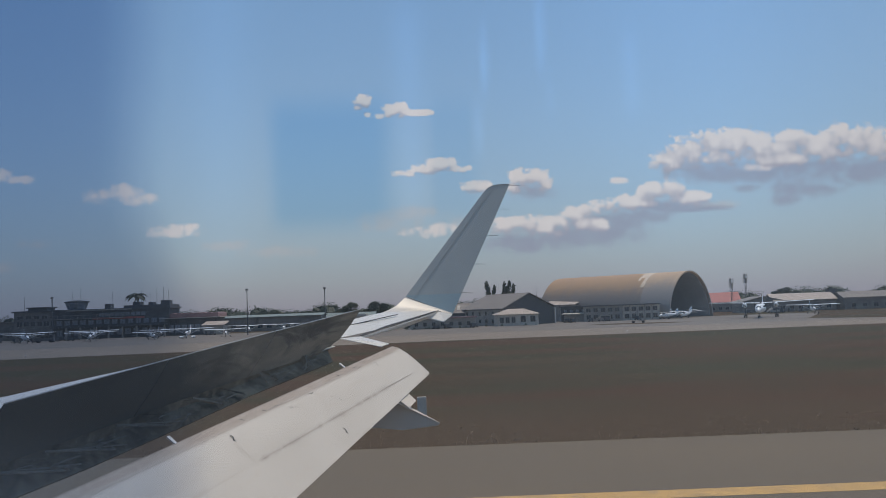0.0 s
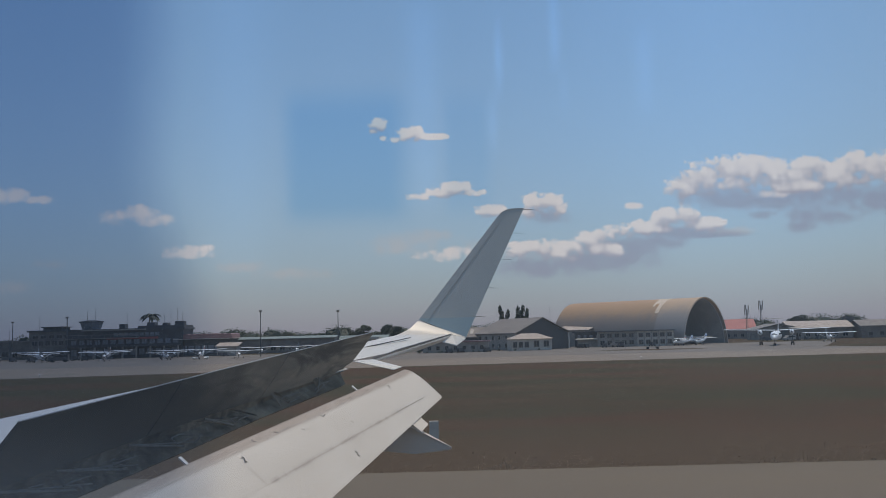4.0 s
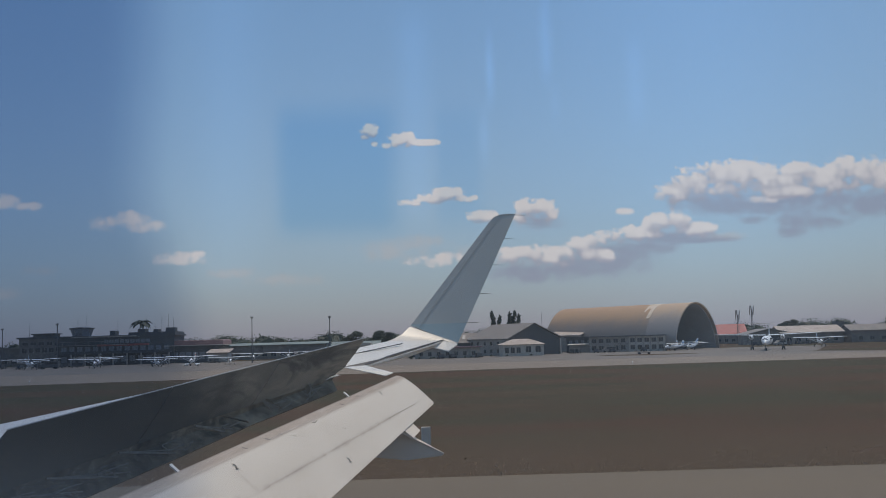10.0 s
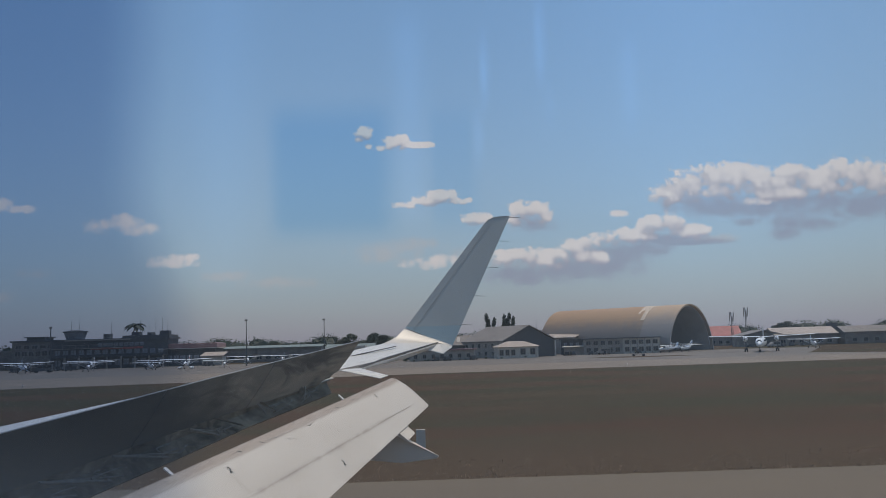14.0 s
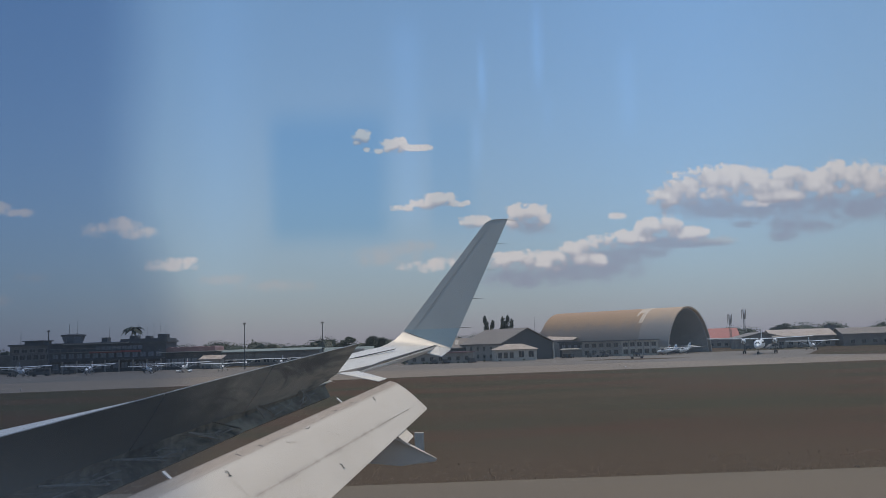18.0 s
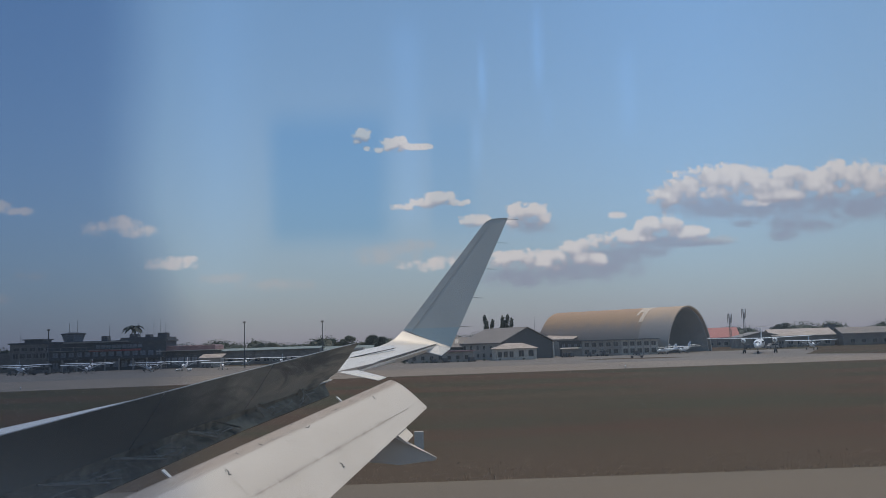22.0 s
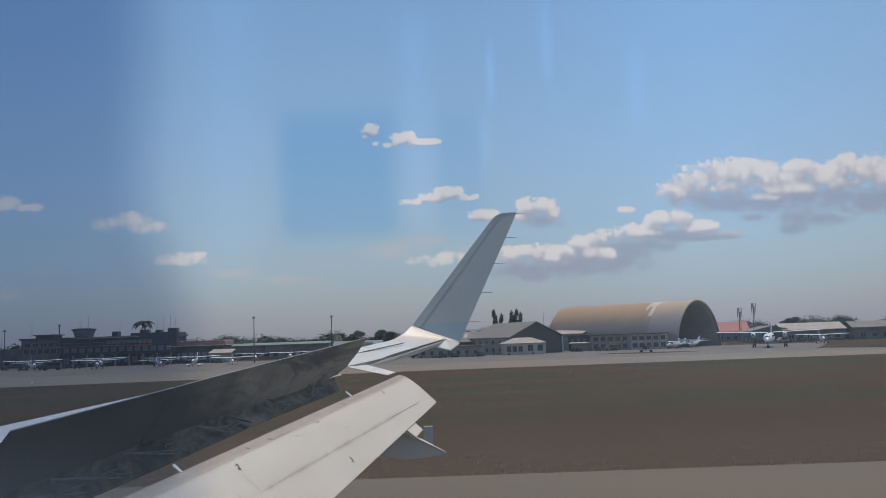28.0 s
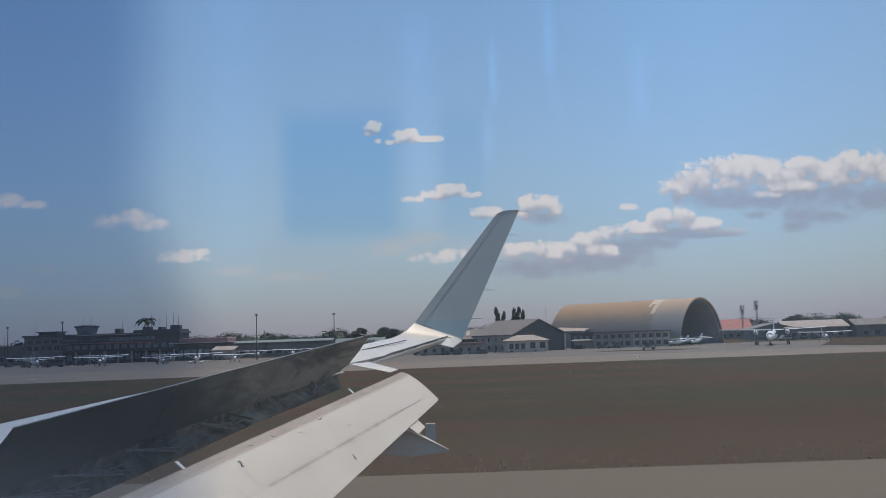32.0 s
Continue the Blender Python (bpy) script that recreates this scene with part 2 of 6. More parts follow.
WING_WHITE = material("wing_paint_white", (0.67, 0.645, 0.595), 0.42, 0.0, 0.03, (1.2, 30), 0.02, (0.48, 0.42, 0.36), 1.6, 0.30,
                      (1, 0.5, 1))
FLAP_WHITE = material("flap_paint_white", (0.62, 0.556, 0.470), 0.72, 0.0, 0.025, (1.0, 26), 0.02, (0.47, 0.40, 0.34), 1.4, 0.40,
                      (1.8, 0.35, 1.8), 0.25)
BARE_METAL = material("bare_aluminium", (0.62, 0.60, 0.57), 0.35, 0.75, 0.06, (3, 60), 0.04, (0.3, 0.27, 0.24), 1.5, 0.3)
FAIRING_GREY = material("fairing_paint", (0.47, 0.455, 0.42), 0.38, 0.0, 0.04, (1.2, 24), 0.02, (0.28, 0.29, 0.30), 0.9, 0.25)
# stained white paint, warmed: the bend's highlight is put into the colour
BEND_CREAM = material("worn_cream_paint", (0.70, 0.635, 0.545), 0.36, 0.0, 0.05, (1.6, 26), 0.03, (0.56, 0.50, 0.42), 2.0, 0.35)


def make_winglet_material():
    """Grey paint with faint stains and streaks along the chord; a blue reflection is put into the foot's colour."""
    m = bpy.data.materials.new("winglet_paint")
    m.use_nodes = True
    n = Nodes(m.node_tree)
    shader = m.node_tree.nodes["Principled BSDF"]
    co = n.add("ShaderNodeTexCoord").outputs["Object"]
    axes = n.add("ShaderNodeSeparateXYZ")
    m.node_tree.links.new(co, axes.inputs[0])
    broad = n.noise(n.scaled(co, 1.0, 1.0, 0.6), 1.3, 5.0, 0.6)
    streak = n.noise(n.scaled(co, 0.7, 1.0, 6.0), 1.5, 5.0, 0.6)
    tint = n.mix(n.ramp(broad, 0.3, 0.7), (0.405, 0.415, 0.385), (0.460, 0.462, 0.428))
    tint = n.mix(n.math("MULTIPLY", n.ramp(streak, 0.5, 0.75), 0.30), tint, (0.34, 0.345, 0.325))
    # blue reflection below a level edge, put into the base colour
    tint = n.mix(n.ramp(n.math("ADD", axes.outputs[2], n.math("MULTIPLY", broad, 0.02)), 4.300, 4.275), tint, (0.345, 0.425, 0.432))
    m.node_tree.links.new(tint, shader.inputs["Base Color"])
    shader.inputs["Roughness"].default_value = 0.36
    return m


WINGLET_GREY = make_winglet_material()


def make_spoiler_material():
    """Grey paint, darker on the inner panels and towards the hinge, with slanting dark smears."""
    m = bpy.data.materials.new("spoiler_underside")
    m.use_nodes = True
    n = Nodes(m.node_tree)
    shader = m.node_tree.nodes["Principled BSDF"]
    co = n.add("ShaderNodeTexCoord").outputs["Object"]
    axes = n.add("ShaderNodeSeparateXYZ")
    m.node_tree.links.new(co, axes.inputs[0])
    broad = n.noise(n.scaled(co, 1.0, 0.5, 0.8), 1.6, 6.0, 0.65, 0.6)
    turned = n.add("ShaderNodeMapping", Rotation=(radians(52), 0, 0), Scale=(1, 0.7, 2.5))
    m.node_tree.links.new(co, turned.inputs["Vector"])
    smears = n.noise(turned.outputs[0], 0.95, 5.0, 0.62, 0.5)
    fine = n.noise(co, 30.0, 4.0, 0.6)
    tint = n.mix(n.ramp(broad, 0.3, 0.7), (0.345, 0.305, 0.240), (0.460, 0.408, 0.325))
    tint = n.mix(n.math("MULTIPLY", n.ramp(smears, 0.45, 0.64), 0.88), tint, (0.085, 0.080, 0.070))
    inner_dark = n.ramp(n.math("ADD", axes.outputs[1], n.math("MULTIPLY", n.math("SUBTRACT", broad, 0.5), 3.2)), 11.3, 8.5)
    tint = n.mix(n.math("MULTIPLY", inner_dark, 0.90), tint, (0.098, 0.096, 0.084))
    # darker towards the hinge, with an edge broken by the smears
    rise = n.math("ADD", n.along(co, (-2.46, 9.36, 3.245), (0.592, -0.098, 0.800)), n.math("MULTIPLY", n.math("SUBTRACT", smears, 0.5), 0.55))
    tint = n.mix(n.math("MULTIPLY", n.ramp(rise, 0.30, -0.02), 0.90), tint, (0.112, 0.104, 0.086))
    tint = n.mix(n.math("MULTIPLY", fine, 0.25), tint, (0.10, 0.095, 0.08))
    m.node_tree.links.new(tint, shader.inputs["Base Color"])
    shader.inputs["Roughness"].default_value = 0.75
    shader.inputs["Specular IOR Level"].default_value = 0.15
    return m


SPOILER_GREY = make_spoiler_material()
CAVITY_DARK = material("cavity_grime", (0.195, 0.160, 0.112), 0.9, 0.0, 0.45, (1.6, 9), 0.3, (0.012, 0.012, 0.011), 1.3, 0.9, gloss=0.1)
STRUT_GREY = material("gear_steel", (0.35, 0.35, 0.34), 0.5, 0.5, 0.1, (6, 60), 0.05)
PIPE_GREY = material("hydraulic_line", (0.225, 0.200, 0.160), 0.7, 0.0, 0.2, (6, 60), 0.05, gloss=0.2)
SEAM_BLACK = material("sealant_seam", (0.045, 0.043, 0.042), 0.8, 0.0, 0.2, (9, 80), 0.1)
SEAM_WINGLET = material("winglet_joint", (0.25, 0.262, 0.255), 0.6, 0, 0.2, (7, 60), 0.0)
SEAM_FAINT = material("faint_joint", (0.545, 0.50, 0.435), 0.75, 0, 0.12, (7, 60), 0.0)
SEAM_BROWN = material("grease_seam", (0.45, 0.395, 0.34), 0.8, 0.0, 0.3, (7, 70), 0.1)
BLACK_PAINT = material("black_stencil", (0.02, 0.02, 0.02), 0.6, 0, 0.1, (9, 60), 0.0)
APRON_DARK = material("stained_apron_concrete", (0.165, 0.138, 0.112), 0.9, 0, 0.12, (0.06, 1.2), 0.2, (0.085, 0.075, 0.065), 0.05, 0.6)
CONCRETE = material("apron_concrete", (0.214, 0.167, 0.122), 0.9, 0, 0.10, (0.05, 1.2), 0.2, (0.12, 0.10, 0.085), 0.03, 0.5)
BROWN_WALL = material("weathered_brown_wall", (0.205, 0.180, 0.155), 0.85, 0, 0.2, (0.4, 8), 0.15, (0.07, 0.06, 0.055), 0.3, 0.6)
ASPHALT = material("runway_asphalt", (0.150, 0.113, 0.071), 0.9, 0, 0.09, (0.10, 9.0), 0.3, (0.095, 0.085, 0.075), 0.06, 0.5, (0.35, 1, 1))
LINE_YELLOW = material("yellow_line_paint", (0.55, 0.33, 0.10), 0.7, 0, 0.12, (1.5, 20), 0.1, (0.25, 0.2, 0.14), 1.2, 0.5)
PLASTER = material("cream_plaster", (0.50, 0.45, 0.385), 0.85, 0, 0.08, (0.4, 9), 0.15, (0.22, 0.20, 0.18), 0.35, 0.5)
PLASTER_GREY = material("grey_plaster", (0.31, 0.28, 0.245), 0.85, 0, 0.1, (0.4, 9), 0.15, (0.14, 0.13, 0.13), 0.3, 0.5)
DARK_WALL = material("dark_cladding", (0.088, 0.088, 0.090), 0.7, 0, 0.15, (0.5, 12), 0.1, (0.04, 0.04, 0.045), 0.3, 0.5)
SHEET_GREY = material("grey_roof_sheet", (0.235, 0.205, 0.178), 0.75, 0.0, 0.14, (0.3, 6), 0.1, (0.16, 0.12, 0.10), 0.25, 0.6, (4, 0.5, 1))
ARCH_CREAM = material("cream_patch_sheet", (0.66, 0.52, 0.38), 0.6, 0, 0.08, (0.4, 4), 0.1, (0.5, 0.35, 0.22), 0.3, 0.5)
SHEET_LIGHT = material("pale_roof_sheet", (0.42, 0.345, 0.285), 0.65, 0.0, 0.12, (0.4, 6), 0.1, (0.34, 0.26, 0.20), 0.3, 0.5)
SHEET_RED = material("red_roof_sheet", (0.33, 0.095, 0.085), 0.6, 0.05, 0.15, (0.4, 6), 0.1, (0.25, 0.09, 0.08), 0.3, 0.5)
SHEET_PINK = material("faded_red_roof", (0.25, 0.145, 0.138), 0.6, 0.05, 0.15, (0.4, 6), 0.1, (0.2, 0.1, 0.1), 0.3, 0.5)
SHEET_YELLOW = material("yellow_roof_sheet", (0.72, 0.60, 0.28), 0.55, 0.05, 0.06, (0.4, 6), 0.08, (0.5, 0.4, 0.2), 0.3, 0.4)
SHEET_GREEN = material("green_grey_sheet", (0.215, 0.245, 0.215), 0.6, 0.1, 0.08, (0.3, 6), 0.08, (0.18, 0.2, 0.18), 0.3, 0.4)


def make_arch_material(name, crown, side, height):
    """Sheet metal, warmer and lighter on its crown and greyer lower down, streaked along the fall of the sheets."""
    m = bpy.data.materials.new(name)
    m.use_nodes = True
    n = Nodes(m.node_tree)
    shader = m.node_tree.nodes["Principled BSDF"]
    co = n.add("ShaderNodeTexCoord").outputs["Object"]
    axes = n.add("ShaderNodeSeparateXYZ")
    m.node_tree.links.new(co, axes.inputs[0])
    broad = n.noise(n.scaled(co, 0.12, 0.16, 0.10), 1.0, 5.0, 0.6)
    streak = n.noise(n.scaled(co, 0.25, 1.4, 0.12), 1.0, 5.0, 0.7)
    fine = n.noise(co, 2.5, 4.0, 0.6)
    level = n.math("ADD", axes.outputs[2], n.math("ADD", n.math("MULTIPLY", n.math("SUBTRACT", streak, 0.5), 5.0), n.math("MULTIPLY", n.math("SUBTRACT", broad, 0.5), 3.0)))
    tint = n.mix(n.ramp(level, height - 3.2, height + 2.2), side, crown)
    tint = n.mix(n.math("MULTIPLY", n.ramp(fine, 0.4, 0.7), 0.25), tint, tuple(c * 0.65 for c in side))
    m.node_tree.links.new(tint, shader.inputs["Base Color"])
    shader.inputs["Roughness"].default_value = 0.65
    return m


ARCH_ORANGE = make_arch_material("rusty_arch_sheet", (0.46, 0.285, 0.155), (0.235, 0.195, 0.165), 9.0)
ARCH_PALE = make_arch_material("galvanised_arch_sheet", (0.54, 0.37, 0.23), (0.30, 0.265, 0.235), 10.0)
ARCH_DARK = material("hangar_interior", (0.33, 0.33, 0.33), 0.85, 0, 0.12, (0.3, 4), 0.1)
# paler than the dark glass: the sky's reflection is put into the base colour
GLASS_PALE = material("sky_lit_window_glass", (0.20, 0.21, 0.23), 0.3, 0, 0.3, (0.3, 8), 0.0, gloss=0.7)
GLASS_DARK = material("dark_window_glass", (0.03, 0.036, 0.042), 0.12, 0, 0.2, (1, 8), 0.0, gloss=0.7)
STEEL_DARK = material("dark_steel", (0.095, 0.095, 0.095), 0.6, 0.4, 0.15, (2, 20), 0.05)
PLANE_WHITE = material("aircraft_white", (0.78, 0.78, 0.77), 0.35, 0, 0.03, (1, 20), 0.0, (0.5, 0.48, 0.45), 0.5, 0.3)
PLANE_RED = material("aircraft_red", (0.48, 0.04, 0.05), 0.35, 0, 0.05, (1, 20), 0.0)
PLANE_GOLD = material("aircraft_gold", (0.75, 0.42, 0.05), 0.35, 0, 0.05, (1, 20), 0.0)
PLANE_BLUE = material("aircraft_blue", (0.05, 0.22, 0.48), 0.35, 0, 0.05, (1, 20), 0.0)
RUBBER = material("tyre_rubber", (0.025, 0.025, 0.026), 0.85, 0, 0.1, (4, 40), 0.1)
BARK = material("bark", (0.12, 0.09, 0.065), 0.9, 0, 0.25, (3, 25), 0.4)
LEAF = material("leaf_green", (0.066, 0.080, 0.046), 0.6, 0, 0.35, (0.4, 5), 0.0, (0.11, 0.095, 0.045), 0.3, 0.5)
LEAF_DRY = material("leaf_dry_green", (0.075, 0.078, 0.042), 0.65, 0, 0.3, (0.4, 5), 0.0, (0.13, 0.10, 0.05), 0.3, 0.5)
LEAF_DEEP = material("leaf_deep_green", (0.040, 0.052, 0.033), 0.6, 0, 0.3, (0.5, 6), 0.0)
STRAW = material("dry_straw", (0.30, 0.215, 0.135), 0.85, 0, 0.25, (1, 12), 0.0)
CRANE_YELLOW = material("crane_paint", (0.40, 0.33, 0.20), 0.6, 0.1, 0.15, (1, 12), 0.05)


def make_ground_material():
    m = bpy.data.materials.new("dry_grass")
    m.use_nodes = True
    n = Nodes(m.node_tree)
    shader = m.node_tree.nodes["Principled BSDF"]
    co = n.add("ShaderNodeTexCoord").outputs["Object"]
    strips = n.noise(n.scaled(co, 0.016, 0.045, 1), 1.0, 5.0, 0.6)
    patches = n.noise(n.scaled(co, 0.035, 0.10, 1), 1.0, 6.0, 0.65)
    tufts = n.noise(n.scaled(co, 0.5, 2.4, 1), 1.0, 6.0, 0.7)
    fine = n.noise(n.scaled(co, 5.0, 14.0, 1), 1.0, 4.0, 0.7)
    tint = n.mix(n.ramp(strips, 0.38, 0.57), (0.084, 0.044, 0.023), (0.054, 0.047, 0.022))
    tint = n.mix(n.ramp(patches, 0.45, 0.75), tint, (0.084, 0.055, 0.029))
    tint = n.mix(n.math("MULTIPLY", n.ramp(tufts, 0.5, 0.8), 0.22), tint, (0.135, 0.107, 0.060))
    tint = n.mix(n.math("MULTIPLY", n.ramp(fine, 0.35, 0.65), 0.22), tint, (0.045, 0.038, 0.021))
    # taller, paler dry grass beside the runway's shoulder
    axes = n.add("ShaderNodeSeparateXYZ")
    m.node_tree.links.new(co, axes.inputs[0])
    reach = n.math("ADD", axes.outputs[1], n.math("MULTIPLY", n.math("SUBTRACT", patches, 0.5), 26.0))
    dry = n.math("MULTIPLY", n.ramp(reach, 52.0, 34.0), n.math("ADD", 0.35, n.math("MULTIPLY", tufts, 0.6)))
    tint = n.mix(dry, tint, (0.100, 0.060, 0.034))
    m.node_tree.links.new(tint, shader.inputs["Base Color"])
    shader.inputs["Roughness"].default_value = 0.95
    shader.inputs["Specular IOR Level"].default_value = 0.1
    b = n.add("ShaderNodeBump", Strength=0.5, Distance=0.06)
    m.node_tree.links.new(n.math("ADD", tufts, fine), b.inputs["Height"])
    m.node_tree.links.new(b.outputs[0], shader.inputs["Normal"])
    return m


GRASS_SOIL = make_ground_material()


def make_pane_material():
    """Acrylic with a film of dust, darker towards its forward frame; reflections and haze are put into its tint and
    scatter.
    """
    m = bpy.data.materials.new("smeared_acrylic")
    m.use_nodes = True
    tree = m.node_tree
    tree.nodes.clear()
    n = Nodes(tree)
    axes = n.add("ShaderNodeSeparateXYZ")
    co = n.add("ShaderNodeTexCoord").outputs["Object"]
    tree.links.new(co, axes.inputs[0])
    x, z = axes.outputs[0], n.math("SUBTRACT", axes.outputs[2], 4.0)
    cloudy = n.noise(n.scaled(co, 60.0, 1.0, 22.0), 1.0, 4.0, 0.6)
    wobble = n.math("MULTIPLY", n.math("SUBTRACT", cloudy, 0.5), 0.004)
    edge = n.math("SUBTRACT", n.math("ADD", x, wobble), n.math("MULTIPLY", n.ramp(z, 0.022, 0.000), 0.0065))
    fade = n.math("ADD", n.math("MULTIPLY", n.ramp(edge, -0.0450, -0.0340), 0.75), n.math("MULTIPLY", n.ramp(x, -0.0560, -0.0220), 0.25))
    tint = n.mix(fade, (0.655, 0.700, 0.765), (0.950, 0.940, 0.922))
    # dark reflections in the glass, put into the tint as soft-edged patches
    reflected = None
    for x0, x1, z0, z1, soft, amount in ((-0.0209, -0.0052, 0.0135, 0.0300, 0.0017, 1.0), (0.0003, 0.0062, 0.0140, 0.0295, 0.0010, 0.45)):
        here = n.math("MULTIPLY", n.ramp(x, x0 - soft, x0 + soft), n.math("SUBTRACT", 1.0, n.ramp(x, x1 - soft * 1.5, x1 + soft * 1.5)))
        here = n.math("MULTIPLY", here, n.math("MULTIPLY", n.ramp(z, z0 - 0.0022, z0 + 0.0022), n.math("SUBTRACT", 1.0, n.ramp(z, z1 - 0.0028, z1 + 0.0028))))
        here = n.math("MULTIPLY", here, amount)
        reflected = here if reflected is None else n.math("ADD", reflected, here)
    tint = n.mix(reflected, tint, (0.818, 0.880, 0.908))
    # pale upright reflections put into the tint: middle, half width, lowest and highest point, strength
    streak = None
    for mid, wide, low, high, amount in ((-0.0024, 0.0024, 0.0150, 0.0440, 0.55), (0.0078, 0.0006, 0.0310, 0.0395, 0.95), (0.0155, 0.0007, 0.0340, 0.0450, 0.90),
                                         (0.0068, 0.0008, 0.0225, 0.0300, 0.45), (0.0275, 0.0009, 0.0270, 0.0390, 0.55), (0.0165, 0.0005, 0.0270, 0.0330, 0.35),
                                         # the broad one at right lifts the sky's brightness
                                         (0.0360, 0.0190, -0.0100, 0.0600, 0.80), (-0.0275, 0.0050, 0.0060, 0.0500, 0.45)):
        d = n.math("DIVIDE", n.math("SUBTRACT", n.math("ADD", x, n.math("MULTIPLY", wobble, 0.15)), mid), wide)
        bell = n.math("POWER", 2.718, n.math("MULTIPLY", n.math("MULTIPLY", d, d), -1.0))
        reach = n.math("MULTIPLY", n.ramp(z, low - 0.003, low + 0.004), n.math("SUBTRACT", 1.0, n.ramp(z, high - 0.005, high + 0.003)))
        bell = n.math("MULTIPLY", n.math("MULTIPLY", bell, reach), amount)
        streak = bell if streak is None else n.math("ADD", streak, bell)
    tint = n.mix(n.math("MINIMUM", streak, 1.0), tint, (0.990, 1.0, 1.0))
    # glare in the lower forward corner, imitated by milky scatter
    corner_veil = n.math("MULTIPLY", n.math("MULTIPLY", n.ramp(x, -0.018, -0.050), n.ramp(z, -0.008, -0.024)), 0.050)
    # thin dust, with more scatter at right that imitates haze
    dust_veil = n.math("MULTIPLY", n.math("ADD", n.math("ADD", n.math("ADD", 0.022, corner_veil), n.math("MULTIPLY", n.math("MULTIPLY", n.ramp(x, -0.005, 0.050), n.ramp(z, -0.010, 0.004)), 0.030)), n.math("MULTIPLY", cloudy, 0.018)), n.math("SUBTRACT", 1.0, n.math("MULTIPLY", reflected, 0.6)))
    clear = n.add("ShaderNodeBsdfTransparent")
    tree.links.new(tint, clear.inputs[0])
    milk = n.add("ShaderNodeBsdfTranslucent", Color=(0.86, 0.92, 0.93, 1.0))
    both = n.add("ShaderNodeMixShader")
    tree.links.new(dust_veil, both.inputs[0])
    tree.links.new(clear.outputs[0], both.inputs[1])
    tree.links.new(milk.outputs[0], both.inputs[2])
    out = n.add("ShaderNodeOutputMaterial")
    tree.links.new(both.outputs[0], out.inputs[0])
    return m


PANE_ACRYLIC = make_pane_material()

# ---------------------------------------------------------------- building blocks


def empty(name, m, label, category, group="", kind=""):
    ob = new(name)
    ob.matrix_world = m
    return tagged(ob, label, category, group, kind)


def mesh_of(name, bm, mat, smooth=False):
    data = bpy.data.meshes.new(name)
    bmesh.ops.recalc_face_normals(bm, faces=bm.faces)
    bm.to_mesh(data)
    bm.free()
    for mm in (mat if isinstance(mat, (list, tuple)) else [mat]):
        data.materials.append(mm)
    if smooth:
        for p in data.polygons:
            p.use_smooth = True
        data.set_sharp_from_angle(angle=radians(38))
    return data


def part(name, bm, mat, parent=None, label="", smooth=False):
    ob = new(name, bm if isinstance(bm, bpy.types.Mesh) else mesh_of(name, bm, mat, smooth))
    if parent is not None:
        ob.parent = parent
    return tagged(ob, label)


def box(bm, x0, x1, y0, y1, z0, z1):
    v = [bm.verts.new((x, y, z)) for z in (z0, z1) for x, y in ((x0, y0), (x1, y0), (x1, y1), (x0, y1))]
    for f in ((3, 2, 1, 0), (4, 5, 6, 7), (0, 1, 5, 4), (1, 2, 6, 5), (2, 3, 7, 6), (3, 0, 4, 7)):
        bm.faces.new([v[i] for i in f])
    return bm


def boxes(*rows):
    bm = bmesh.new()
    for r in rows:
        box(bm, *r)
    return bm


def rod(bm, a, b, r0, r1=None, sides=8):
    """A tapered round bar from a to b."""
    a, b = Vector(a), Vector(b)
    r1 = r0 if r1 is None else r1
    q = (b - a).to_track_quat("Z", "Y")
    rings = []
    for p, r in ((a, r0), (b, r1)):
        rings.append([bm.verts.new(p + q @ Vector((r * math.cos(k * math.tau / sides), r * math.sin(k * math.tau / sides), 0)))
                      for k in range(sides)])
    for k in range(sides):
        bm.faces.new((rings[0][k], rings[0][(k + 1) % sides], rings[1][(k + 1) % sides], rings[1][k]))
    bm.faces.new(rings[0][::-1])
    bm.faces.new(rings[1])
    return bm


def loft(bm, rings, closed=True, caps=True):
    """Skin between rings of equal length."""
    rows = [[bm.verts.new(p) for p in ring] for ring in rings]
    n = len(rows[0])
    for a, b in zip(rows, rows[1:]):
        for k in range(n if closed else n - 1):
            bm.faces.new((a[k], a[(k + 1) % n], b[(k + 1) % n], b[k]))
    if caps and closed:
        bm.faces.new(rows[0][::-1])
        bm.faces.new(rows[-1])
    return bm


def slab(bm, corners, depth, way=(0, 0, -1)):
    """A plate: a polygon carried along way by depth."""
    w = Vector(way).normalized() * depth
    top = [bm.verts.new(c) for c in corners]
    low = [bm.verts.new(Vector(c) + w) for c in corners]
    n = len(top)
    bm.faces.new(top)
    bm.faces.new(low[::-1])
    for k in range(n):
        bm.faces.new((top[k], low[k], low[(k + 1) % n], top[(k + 1) % n]))
    return bm


def between(a, b, t):
    return Vector(a).lerp(Vector(b), t)

# ---------------------------------------------------------------- ground, runway, taxiway, apron
FAR = 4400


def sheet(name, corners, z, mat, label, thick=0.3):
    bm = bmesh.new()
    slab(bm, [(x, y, z) for x, y in corners], thick)
    ob = part(name, bm, mat)
    return tagged(ob, label, name, kind="structure")


sheet("ground", [(-FAR, -FAR), (FAR, -FAR), (FAR, FAR), (-FAR, FAR)], 0.0, GRASS_SOIL,
      "dry brown grass field beside the runway", 0.5)
sheet("runway", [(-1500, -33), (1900, -33), (1900, 31.6), (-1500, 31.6)], 0.012, ASPHALT, "grey asphalt runway with a worn shoulder", 0.2)
sheet("taxiway", [(-900, 122), (-61, 126), (0, 136.5), (68, 141.5), (1700, 150), (1700, 176), (92, 176), (-900, 176)], 0.014, CONCRETE,
      "pale concrete taxiway along the grass", 0.2)
